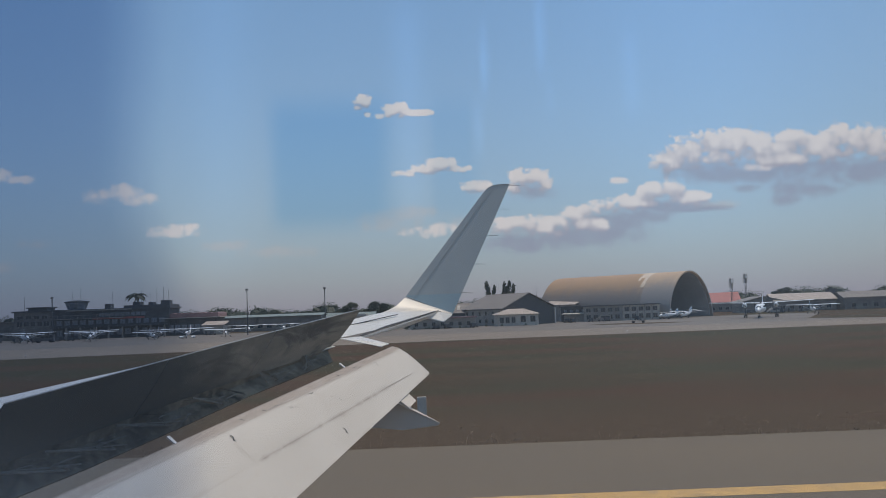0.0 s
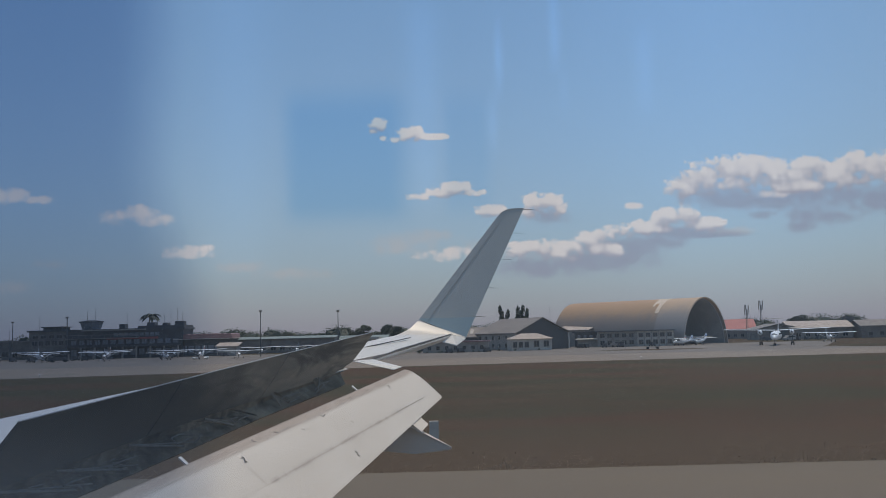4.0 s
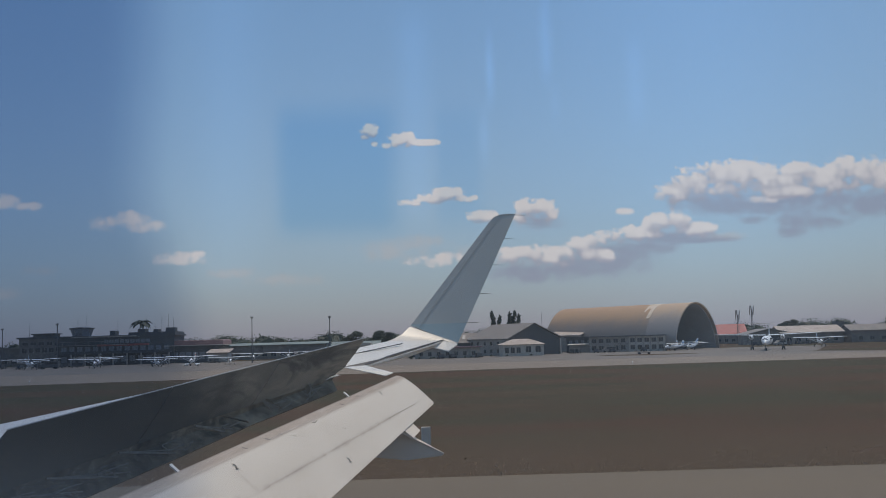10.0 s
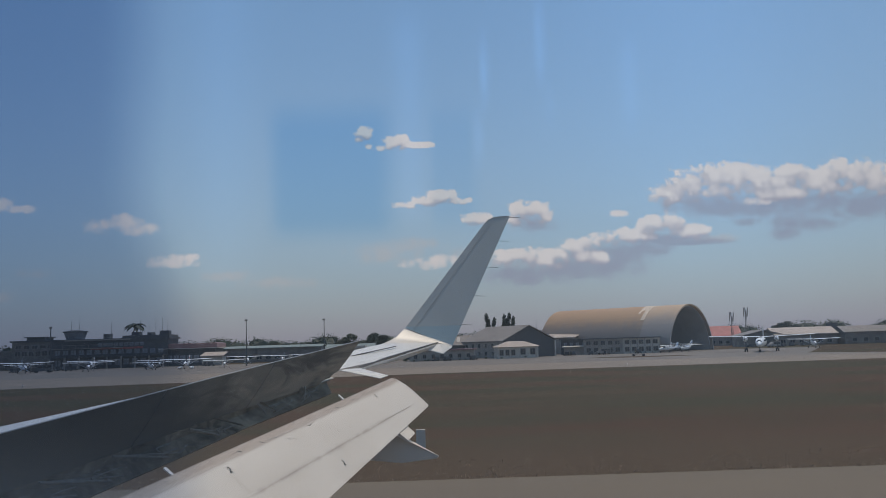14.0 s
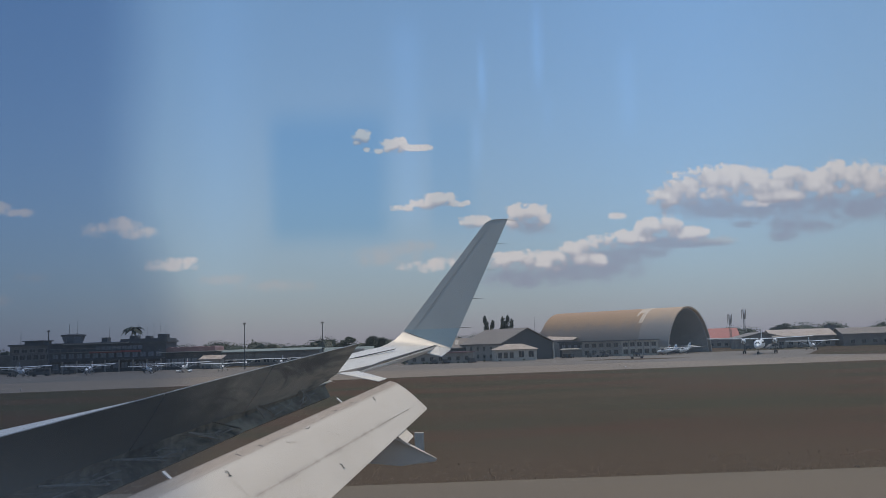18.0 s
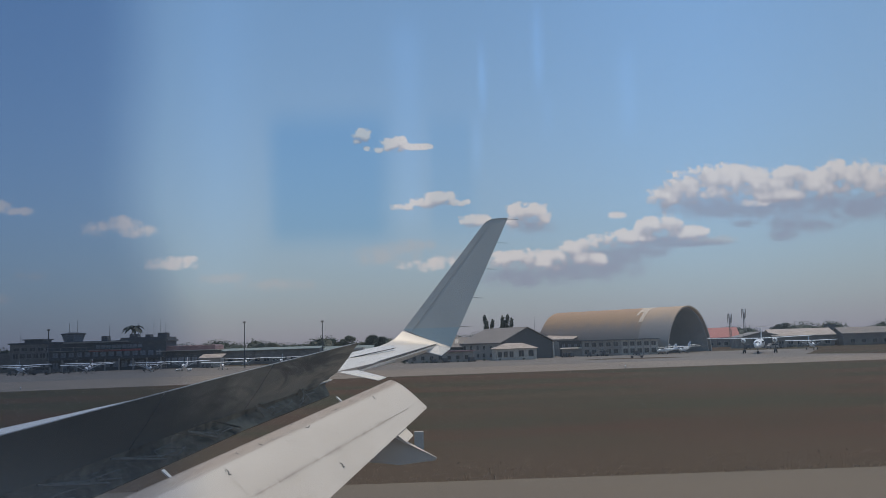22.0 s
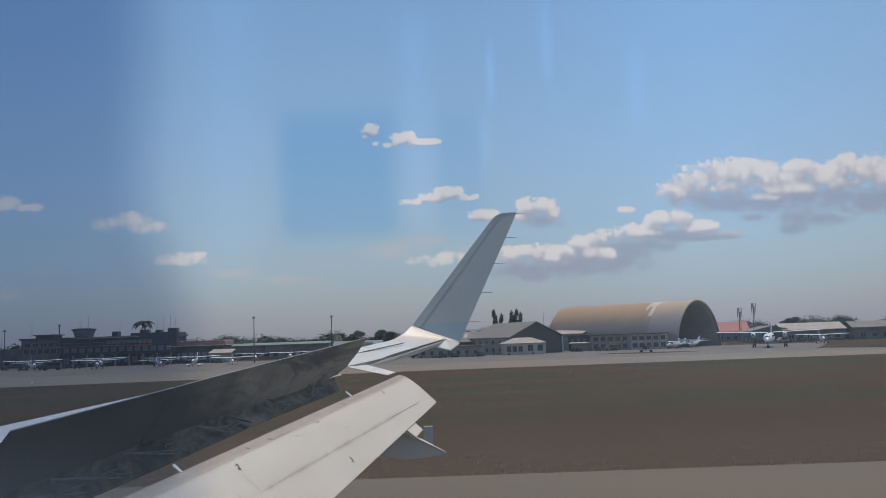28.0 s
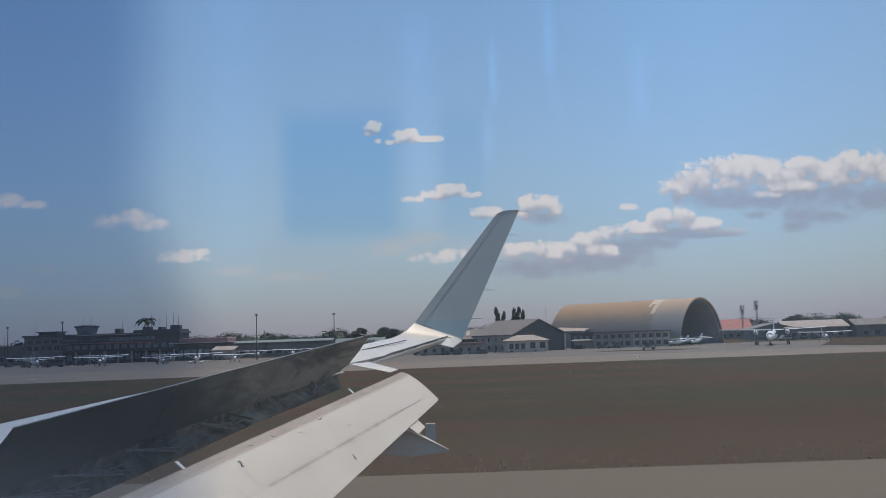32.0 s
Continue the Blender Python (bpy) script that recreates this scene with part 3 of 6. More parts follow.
sheet("apron", [(-420, 174), (90, 174), (80, 194), (108, 254), (62, 262), (30, 258), (-420, 300)], 0.018, APRON_DARK,
      "stained concrete apron in front of the old terminal", 0.2)
sheet("apron", [(400, 178), (860, 178), (860, 330), (400, 330)], 0.018, CONCRETE, "pale concrete apron in front of the main terminal", 0.2)
sheet("verge", [(33, 203), (44, 196), (56, 198), (54, 204), (40, 209)], 0.030, GRASS_SOIL, "small island of dry grass in the apron", 0.1)
sheet("verge", [(79, 193), (92, 184), (396, 188), (396, 226), (96, 224)], 0.030, GRASS_SOIL, "strip of dry grass between taxiway and sheds", 0.1)
sheet("edge_line", [(-1500, 22.0), (1900, 22.0), (1900, 22.9), (-1500, 22.9)], 0.018, LINE_YELLOW, "worn orange-yellow runway edge line", 0.02)

# ---------------------------------------------------------------- the airliner whose wing is seen
airliner = empty("airliner", pose(0, 0, 0.7), "white airliner wing with raised spoilers and lowered flap, on the runway", "airliner")


def section(le, te, up, thick, bulge=0.0, steps=9):
    """An aerofoil ring from the leading edge back over the top and forward below; up is the top's direction."""
    le, te, up = Vector(le), Vector(te), Vector(up).normalized()
    s = [0.5 - 0.5 * math.cos(math.pi * k / steps) for k in range(steps + 1)]
    body = lambda t: thick * (1.48 * math.sqrt(t) - 0.63 * t - 1.76 * t * t + 1.42 * t ** 3 - 0.5 * t ** 4)
    top = [le.lerp(te, t) + up * (bulge * math.sin(math.pi * t)) for t in s]
    low = [le.lerp(te, t) - up * (2.0 * body(t) + 0.004 - bulge * math.sin(math.pi * t)) for t in s[-2:0:-1]]
    return top + low


# fixed wing: leading edge, rear edge (spoiler hinge, then aileron hinge)
LE_IN, LE_OUT = Vector((-5.85, 3.0, 2.955)), Vector((-0.90, 15.55, 3.985))
SP_OUT, SP_MID, SP_IN = Vector((-1.007, 12.4, 4.042)), Vector((-2.10, 9.3, 3.735)), Vector((-2.917, 6.2, 3.474))
LEAN_BACK = Vector((-0.36, 0.06, -0.49))
HINGE_OUT, HINGE_MID, HINGE_IN = SP_OUT + LEAN_BACK, SP_MID + LEAN_BACK, SP_IN + LEAN_BACK
UP = Vector((0, -0.08, 1))


def leading(y):
    return between(LE_IN, LE_OUT, (y - 3.0) / 12.55)


bm = bmesh.new()
loft(bm, [section(leading(0.2), HINGE_IN + Vector((-1.45, -6.0, -0.52)), UP, 0.40, 0.05),
          section(leading(6.2) + Vector((0, 0, -0.0)), HINGE_IN, UP, 0.22, 0.055),
          section(leading(9.3), HINGE_MID, UP, 0.16, 0.035),
          section(leading(12.45), HINGE_OUT, UP, 0.12, 0.02)])
part("inner_wing", bm, WING_WHITE, airliner, "white painted upper wing skin", True)

bm = bmesh.new()
loft(bm, [section((-1.62, 12.55, 3.80), (-1.325, 12.6, 3.662), UP, 0.05, 0.01),
          section((-1.262, 13.9, 3.900), (-0.735, 13.9, 3.760), UP, 0.05, 0.01),
          section((-1.05, 15.0, 3.955), (-0.300, 15.0, 3.875), UP, 0.05, 0.01),
          section((-0.90, 15.55, 3.985), (0.085, 15.95, 3.980), UP, 0.05, 0.01)])
part("outer_wing", bm, WING_WHITE, airliner, "clean white outer wing skin", True)

bm = bmesh.new()
loft(bm, [section((-0.90, 15.55, 3.985), (0.085, 15.95, 3.980), UP, 0.05, 0.0),
          section((-0.78, 15.78, 4.035), (0.20, 16.10, 3.935), (-0.1, -0.25, 1), 0.045),
          section((-0.652, 15.95, 4.105), (0.29, 16.19, 3.910), (-0.25, -0.5, 1), 0.04),
          section((-0.52, 16.13, 4.235), (0.33, 16.21, 3.930), (-0.4, -1, 1), 0.035)])
part("wing_bend", bm, BEND_CREAM, airliner, "white curved skin below the winglet", True)

WL_FOOT, WL_TIP = Vector((-0.50, 16.16, 4.26)), Vector((0.979, 16.80, 6.135))
WT_FOOT, WT_TIP = Vector((0.315, 16.20, 3.905)), Vector((1.49, 16.90, 6.303))
INBOARD = Vector((0.05, -1, 0.28))
bm = bmesh.new()
rings = []
for t in (0.0, 0.12, 0.35, 0.6, 0.85, 1.0):
    rings.append(section(between(WL_FOOT, WL_TIP, t), between(WT_FOOT, WT_TIP, t * 0.955), INBOARD, 0.05 - 0.03 * t))
rings.append(section((1.07, 16.83, 6.235), (1.462, 16.885, 6.245), INBOARD, 0.016))
rings.append(section((1.19, 16.85, 6.288), (1.485, 16.90, 6.296), INBOARD, 0.010))
rings.append(section((1.36, 16.875, 6.303), (1.49, 16.90, 6.304), INBOARD, 0.005))
loft(bm, rings)
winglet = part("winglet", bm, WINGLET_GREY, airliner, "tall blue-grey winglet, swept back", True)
bm = bmesh.new()
a, b = between(WL_FOOT, WT_FOOT, 0.16), between(WL_TIP, WT_TIP, 0.30)
lift = INBOARD.normalized() * 0.004
slab(bm, [a + lift, a + lift + Vector((0.011, 0, 0)), b + lift + Vector((0.008, 0, 0)), b + lift], 0.003, INBOARD)
part("panel_seam", bm, SEAM_WINGLET, winglet)
for t in (0.99, 0.80, 0.595, 0.375, 0.16):
    p = between(WT_FOOT, WT_TIP, t)
    part("static_wick", rod(bmesh.new(), p, p + Vector((0.20, 0.0, -0.012)), 0.006, 0.003, 6), STEEL_DARK, winglet)

bm = bmesh.new()
slab(bm, [(-1.05, 13.0, 3.655), (-0.72, 13.9, 3.752), (-0.28, 15.0, 3.868), (0.080, 15.93, 3.972), (-0.10, 15.6, 3.880),
          (-0.50, 14.6, 3.752)], 0.02)
part("aileron", bm, WING_WHITE, airliner, "white aileron drooped a little")
bm = bmesh.new()
slab(bm, [(-1.05, 13.02, 3.668), (-0.73, 13.9, 3.768), (-0.29, 15.0, 3.884), (0.075, 15.93, 3.990), (0.075, 15.96, 3.997),
          (-0.312, 15.05, 3.899), (-0.760, 13.95, 3.783), (-1.085, 13.07, 3.682)], 0.004)
part("aileron_seam", bm, SEAM_BLACK, airliner)
bm = bmesh.new()
slab(bm, [(-1.505, 12.77, 3.770), (-1.475, 12.81, 3.785), (-0.60, 14.95, 3.955), (-0.63, 14.95, 3.940)], 0.004)
part("skin_seam", bm, SEAM_BLACK, airliner)
bm = bmesh.new()
slab(bm, [(0.085, 15.9, 3.970), (0.315, 16.19, 3.905), (0.146, 15.7, 3.797), (-0.113, 15.6, 3.868)], 0.015)
part("trailing_tab", bm, WING_WHITE, airliner)
bm = bmesh.new()
slab(bm, [(-1.32, 12.6, 3.655), (-1.065, 13.0, 3.661), (-0.651, 12.7, 3.556), (-0.756, 12.6, 3.524)], 0.007)
part("trailing_lip", bm, WING_WHITE, airliner)

# raised spoilers: their undersides face the cabin
spoiler_line = lambda t: between(SP_IN, SP_MID, t * 2) if t < 0.5 else between(SP_MID, SP_OUT, t * 2 - 1)
for t0, t1 in ((-0.30, -0.004), (0.0, 0.32), (0.325, 0.645), (0.65, 1.0)):
    rows = []
    for k in range(5):
        e = spoiler_line(t0 + (t1 - t0) * k / 4) if t0 >= 0 else between(SP_IN, SP_MID, 2 * (t0 + (t1 - t0) * k / 4)) + Vector((-0.25, 0, -0.12))
        h = e + LEAN_BACK
        if t1 == 1.0 and k == 4:
            h = Vector((-1.33, 12.45, 3.655))
        out = Vector((0.8, 0.1, -0.55)).normalized()
        rows.append([h - out * 0.035, between(h, e, 0.5) - out * 0.025, e - out * 0.004, e + out * 0.004, between(h, e, 0.5) + out * 0.02, h + out * 0.02])
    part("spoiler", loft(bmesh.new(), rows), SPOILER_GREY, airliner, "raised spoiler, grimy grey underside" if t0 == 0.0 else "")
# white lip that edges the top of the spoilers
bm = bmesh.new()
rows = []
for k in range(9):
    e = spoiler_line(k / 8)
    w = 0.008
    rows.append([e + Vector((-w, 0, 0.002)), e + Vector((-w, 0, w)), e + Vector((w * 0.4, 0, w)), e + Vector((w * 0.4, 0, 0.002))])
loft(bm, rows)
part("spoiler_edge", bm, BARE_METAL, airliner, "thin bright spoiler edge")

# cavity below the spoilers
CAVE = [Vector((-1.372, 12.15, 3.364)), Vector((-2.08, 10.13, 3.127)), Vector((-2.495, 8.92, 2.959)), Vector((-2.863, 7.52, 2.823)), Vector((-3.363, 5.63, 2.679))]
ROOF = [Vector((-1.36, 12.45, 3.62)), between(HINGE_OUT, HINGE_MID, 0.9), between(HINGE_MID, HINGE_IN, 0.55), HINGE_IN + Vector((0, 0, 0)),
        HINGE_IN + Vector((-0.5, -1.7, -0.18))]
bm = bmesh.new()
rows = []
for a, b in zip(CAVE, ROOF):
    b = b + Vector((-0.03, 0, -0.01))
    mid = between(a, b, 0.55) + Vector((-0.08, 0.04, 0.0))
    rows.append([a, between(a, mid, 0.5), mid, b, b + Vector((-0.06, 0, 0)), mid + Vector((-0.07, 0, -0.02)), a + Vector((-0.05, 0, -0.03))])
loft(bm, rows)
part("cavity_panel", bm, CAVITY_DARK, airliner, "dark grimy cavity behind the rear spar", True)

# flap
FL_IN, FL_OUT = Vector((-2.79, 4.5, 2.808)), Vector((-0.579, 12.0, 3.557))
FT_IN, FT_OUT = Vector((-1.667, 5.6, 2.218)), Vector((-0.103, 12.05, 3.158))
FLAP_UP = (FT_OUT - FL_OUT).cross(FL_OUT - FL_IN).normalized()
FLAP_UP = FLAP_UP if FLAP_UP.z > 0 else -FLAP_UP


def flap_ring(t, extra=0.0):
    le, te = between(FL_IN, FL_OUT, t), between(FT_IN, FT_OUT, t)
    chord = te - le
    size = chord.length
    ring = []
    for s, h in ((0.0, -0.030), (0.015, -0.010), (0.05, 0.004), (0.12, 0.014), (0.3, 0.026), (0.5, 0.026), (0.72, 0.016), (0.9, 0.005), (1.0, 0.0),
                 (1.0, -0.012), (0.72, -0.035), (0.45, -0.075), (0.2, -0.105), (0.06, -0.095), (0.008, -0.062)):
        ring.append(le + chord * s + FLAP_UP * (h * min(1.0, size + 0.3)))
    return ring


bm = bmesh.new()
rings = [flap_ring(k / 14) for k in range(15)]
tip = [p + Vector((0.03, 0.05, 0.0)) for p in flap_ring(1.0)]
mid = sum(tip, Vector()) / len(tip)
rings.append([between(p, mid, 0.10) for p in tip])
loft(bm, rings)
FLAP_TOP = ((0.0, -0.030), (0.015, -0.010), (0.05, 0.004), (0.12, 0.014), (0.3, 0.026), (0.5, 0.026), (0.72, 0.016), (0.9, 0.005), (1.0, 0.0))


def on_flap(t, s, h=0.0012):
    le, te = between(FL_IN, FL_OUT, t), between(FT_IN, FT_OUT, t)
    top = float(np.interp(s, [a for a, _ in FLAP_TOP], [b for _, b in FLAP_TOP])) * min(1.0, (te - le).length + 0.3)
    return le + (te - le) * s + FLAP_UP * (h + top)


def make_flap_material():
    """White paint: tan worn nose, a grease smear along the slot, faint stains and run marks."""
    m = bpy.data.materials.new("flap_paint_white")
    m.use_nodes = True
    n = Nodes(m.node_tree)
    shader = m.node_tree.nodes["Principled BSDF"]
    co = n.add("ShaderNodeTexCoord").outputs["Object"]
    span = (FL_OUT - FL_IN).normalized()
    chord = FLAP_UP.cross(span)
    chord = chord if chord.x > 0 else -chord
    deep, out = n.along(co, FL_IN, chord), n.along(co, FL_IN, span)
    broad = n.noise(n.scaled(co, 1.2, 0.5, 1.2), 1.2, 5.0, 0.6)
    blots = n.noise(n.scaled(co, 2.6, 1.1, 2.6), 2.4, 6.0, 0.7, 0.6)
    fine = n.noise(co, 34.0, 4.0, 0.6)
    lay = n.add("ShaderNodeCombineXYZ", X=n.math("MULTIPLY", out, 1.0), Y=n.math("MULTIPLY", deep, 9.0)).outputs[0]
    runs = n.noise(lay, 1.4, 6.0, 0.65)
    ticks = n.noise(n.add("ShaderNodeCombineXYZ", X=n.math("MULTIPLY", out, 16.0), Y=n.math("MULTIPLY", deep, 3.0)).outputs[0], 1.0, 5.0, 0.75)
    tint = n.mix(n.ramp(broad, 0.3, 0.7), (0.600, 0.540, 0.462), (0.650, 0.592, 0.512))
    tint = n.mix(n.math("MULTIPLY", n.ramp(runs, 0.48, 0.72), 0.34), tint, (0.500, 0.432, 0.358))
    tint = n.mix(n.math("MULTIPLY", n.ramp(blots, 0.56, 0.74), 0.40), tint, (0.475, 0.405, 0.332))
    tint = n.mix(n.math("MULTIPLY", n.ramp(fine, 0.5, 0.8), 0.10), tint, (0.45, 0.40, 0.34))
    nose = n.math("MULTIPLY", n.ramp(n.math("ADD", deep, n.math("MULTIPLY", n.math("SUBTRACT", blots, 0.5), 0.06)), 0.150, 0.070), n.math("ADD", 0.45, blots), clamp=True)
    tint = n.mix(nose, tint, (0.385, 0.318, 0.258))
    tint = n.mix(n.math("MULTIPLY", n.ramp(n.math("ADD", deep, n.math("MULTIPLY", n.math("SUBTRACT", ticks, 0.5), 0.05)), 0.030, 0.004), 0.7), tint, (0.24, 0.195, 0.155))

    def stain(tint, a, b, wide, amount, colour, low=0.40, high=0.66):
        """A worn line from a to b, broken up along its length."""
        way = (b - a).normalized()
        off = n.math("DIVIDE", n.along(co, a, FLAP_UP.cross(way)), wide)
        bell = n.math("POWER", 2.718, n.math("MULTIPLY", n.math("MULTIPLY", off, off), -1.0))
        here = n.along(co, a, way)
        reach = n.math("MULTIPLY", n.ramp(here, -0.08, 0.10), n.math("SUBTRACT", 1.0, n.ramp(here, (b - a).length - 0.10, (b - a).length + 0.08)))
        cut = n.math("MULTIPLY", n.math("MULTIPLY", bell, reach), n.math("MULTIPLY", n.ramp(ticks, low, high), amount))
        return n.mix(cut, tint, colour)

    tint = stain(tint, on_flap(0.365, 0.55), on_flap(0.84, 0.715), 0.027, 0.72, (0.365, 0.312, 0.258), 0.36, 0.62)
    tint = stain(tint, on_flap(0.365, 0.55), on_flap(0.93, 0.762), 0.0050, 0.60, (0.26, 0.225, 0.19), 0.25, 0.6)
    tint = stain(tint, on_flap(0.385, 0.26), on_flap(0.352, 0.56), 0.030, 0.40, (0.42, 0.36, 0.30), 0.2, 0.6)
    tint = stain(tint, on_flap(0.625, 0.28), on_flap(0.588, 0.54), 0.022, 0.35, (0.42, 0.36, 0.30), 0.2, 0.6)
    tint = stain(tint, on_flap(0.20, 0.50), on_flap(0.366, 0.55), 0.012, 0.35, (0.42, 0.36, 0.30), 0.2, 0.6)
    tint = stain(tint, on_flap(0.02, 0.115), on_flap(0.96, 0.150), 0.007, 0.55, (0.30, 0.25, 0.21), 0.25, 0.6)
    m.node_tree.links.new(tint, shader.inputs["Base Color"])
    m.node_tree.links.new(n.math("ADD", 0.58, n.math("MULTIPLY", blots, 0.25)), shader.inputs["Roughness"])
    shader.inputs["Specular IOR Level"].default_value = 0.28
    b = n.add("ShaderNodeBump", Strength=0.12, Distance=0.004)
    m.node_tree.links.new(n.math("ADD", runs, n.math("MULTIPLY", fine, 0.3)), b.inputs["Height"])
    m.node_tree.links.new(b.outputs[0], shader.inputs["Normal"])
    return m


FLAP_PAINT = make_flap_material()
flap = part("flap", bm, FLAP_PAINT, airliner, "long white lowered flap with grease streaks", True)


def stripe(name, a, b, wide, mat, label=""):
    """A thin mark on the flap from a to b, each (along the span, along the chord)."""
    p, q = on_flap(*a), on_flap(*b)
    side = FLAP_UP.cross(q - p).normalized() * (wide / 2)
    bm = bmesh.new()
    slab(bm, [p - side, p + side, q + side, q - side], 0.0012, FLAP_UP)
    part(name, bm, mat, flap, label)


rng = random.Random(4)
for k in range(9):
    t = 0.795 + 0.0155 * k
    c = 0.69 + (t - 0.795) * 0.54
    stripe("slot_seam", (t, c), (t + 0.004 + 0.007 * rng.random(), c + 0.004), 0.007 + 0.004 * rng.random(), SEAM_BLACK)
for t, c in ((0.548, 0.205), (0.556, 0.23), (0.645, 0.335), (0.652, 0.43), (0.70, 0.10), (0.735, 0.09), (0.83, 0.10), (0.80, 0.08), (0.535, 0.10), (0.505, 0.085), (0.455, 0.07)):
    stripe("scuff", (t, c), (t + 0.001 + 0.002 * rng.random(), c + 0.02 + 0.03 * rng.random()), 0.008, SEAM_BLACK if rng.random() < 0.5 else SEAM_BROWN)
stripe("access_outline", (0.612, 0.03), (0.622, 0.185), 0.010, SEAM_BLACK, "dark outline of an access panel")
stripe("access_outline", (0.622, 0.185), (0.632, 0.165), 0.010, SEAM_BLACK)
stripe("access_outline", (0.515, 0.115), (0.600, 0.125), 0.007, SEAM_BROWN)
stripe("panel_joint", (0.66, 0.135), (0.84, 0.145), 0.006, SEAM_BROWN, "faint joint in the flap skin")
for t in (0.18, 0.335, 0.49, 0.70, 0.955):
    stripe("panel_joint", (t, 0.06), (t - 0.012, 0.50), 0.004, SEAM_FAINT)


def bracket_on_flap(t):
    bm = bmesh.new()
    p, q = on_flap(t, 0.012, 0.0), on_flap(t + 0.012, -0.03, 0.03)
    side = (FL_OUT - FL_IN).normalized() * 0.032
    slab(bm, [p - side * 0.5, p + side * 0.5, q + side * 0.2 + Vector((-0.07, 0, 0.012)), q - side + Vector((-0.07, 0, 0.012))], 0.012)
    part("bracket", bm, WING_WHITE, flap, "small white flap bracket")


bracket_on_flap(0.345)
bracket_on_flap(0.79)


def figure(t, s, size):
    """A painted figure 2 on the flap."""
    font = bpy.data.curves.new("figure", "FONT")
    font.body, font.size, font.extrude = "2", size, 0.001
    tmp = bpy.data.objects.new("tmp", font)
    scene.collection.objects.link(tmp)
    data = bpy.data.meshes.new_from_object(tmp.evaluated_get(bpy.context.evaluated_depsgraph_get()))
    bpy.data.objects.remove(tmp)
    data.materials.append(BLACK_PAINT)
    back = (FT_OUT - FL_OUT).normalized()
    span = FLAP_UP.cross(back).normalized()
    span = -span if span.y < 0 else span
    across = (span * 0.85 + back * 0.5).normalized()
    turn = Matrix((across, FLAP_UP.cross(across), FLAP_UP)).transposed().to_4x4()
    ob = part("figure", data, None, flap, "black painted figure 2")
    ob.matrix_basis = Matrix.Translation(on_flap(t, s, 0.006)) @ turn
    return ob


figure(0.388, 0.25, 0.085)
figure(0.553, 0.84, 0.085)
figure(0.863, 0.26, 0.075)

bm = bmesh.new()
slab(bm, [(-0.36, 11.10, 3.012), (-0.258, 11.01, 2.922), (-0.332, 10.69, 2.872), (-0.45, 10.72, 2.965)], 0.03, FLAP_UP * -1)
part("flap_track_end", bm, FLAP_WHITE, airliner, "small white flap track end")
bm = bmesh.new()
FAIR = [(-0.62, 10.86, 3.00), (-0.36, 10.88, 2.86), (0.012, 10.92, 2.652), (-0.01, 10.92, 2.628), (-0.42, 10.9, 2.60), (-0.85, 10.86, 2.66)]
loft(bm, [[Vector(c) + Vector((0, s * w, 0)) for c, w in zip(FAIR, (0.10, 0.09, 0.015, 0.01, 0.07, 0.10))] for s in (-1, -0.3, 0.3, 1)])
part("flap_track_fairing", bm, FAIRING_GREY, airliner, "grey pointed flap track fairing")
bm = bmesh.new()
slab(bm, [(-0.36, 10.78, 2.868), (-0.36, 10.98, 2.868), (0.012, 10.935, 2.662), (0.012, 10.905, 2.662)], 0.006)
part("fairing_ridge", bm, FLAP_WHITE, airliner, "white fairing ridge")


def pipe(points, r):
    curve = [Vector(p) for p in points]
    bm = bmesh.new()
    for a, b in zip(curve, curve[1:]):
        rod(bm, a, b, r, r, 6)
    part("hydraulic_line", bm, PIPE_GREY, airliner, "thin grey hydraulic line in the cavity")


def in_cave(t, s, out=0.04):
    """A place before the cavity: t along the span from inside, s from its lower edge up."""
    k = min(3.999, (1 - t) * 4)
    i = int(k)
    a, b = between(CAVE[i], CAVE[i + 1], k - i), between(ROOF[i], ROOF[i + 1], k - i)
    return between(a, b, s) + Vector((out, 0, 0.02))


lines = random.Random(8)
for t0 in (0.10, 0.235, 0.345, 0.50, 0.655, 0.80, 0.90):
    # an actuator: two slanting legs that meet at a lug, hoses that bow away from its foot
    foot, other, head = in_cave(t0, 0.18, 0.05), in_cave(t0 + 0.028, 0.15, 0.03), in_cave(t0 + 0.012, 0.88, 0.07)
    pipe([foot, between(foot, head, 0.5) + Vector((0.01, 0, 0)), head], 0.010)
    pipe([other, head], 0.007)
    for k in range(3):
        t, s = t0 + lines.uniform(-0.01, 0.02), lines.uniform(0.08, 0.25)
        bow, rise = lines.uniform(0.03, 0.085), lines.uniform(0.15, 0.60)
        path = []
        for j in range(8):
            q = j / 7
            path.append(in_cave(t + bow * q + 0.008 * math.sin(q * 5.0 + k), min(0.95, s + rise * math.sin(q * 1.9 + 0.2 * k)), 0.03 + 0.04 * math.sin(q * 3.1)))
        pipe(path, lines.uniform(0.004, 0.008))
for k in range(11):
    # ribs that divide the cavity
    t = 0.06 + 0.085 * k
    bm = bmesh.new()
    slab(bm, [in_cave(t, 0.02, 0.0), in_cave(t, 0.95, 0.0), in_cave(t, 0.85, 0.05), in_cave(t, 0.25, 0.06)], 0.016, (0.25, 1, 0))
    part("cavity_rib", bm, CAVITY_DARK, airliner)

# fuselage side that carries the wing, with the cabin window's opening
MID_Y, MID_Z, HULL = -1.73, 4.0, 1.88
bm = bmesh.new()
xs = [-16.0, -8.0, -0.17, 0.17, 8.0, 14.0]
turns = [radians(a) for a in [*range(-180, -14, 12), -6.5, 6.5, *range(16, 180, 12)]]
grid = [[bm.verts.new((x, MID_Y + HULL * math.cos(a), MID_Z + HULL * math.sin(a))) for a in turns] for x in xs]
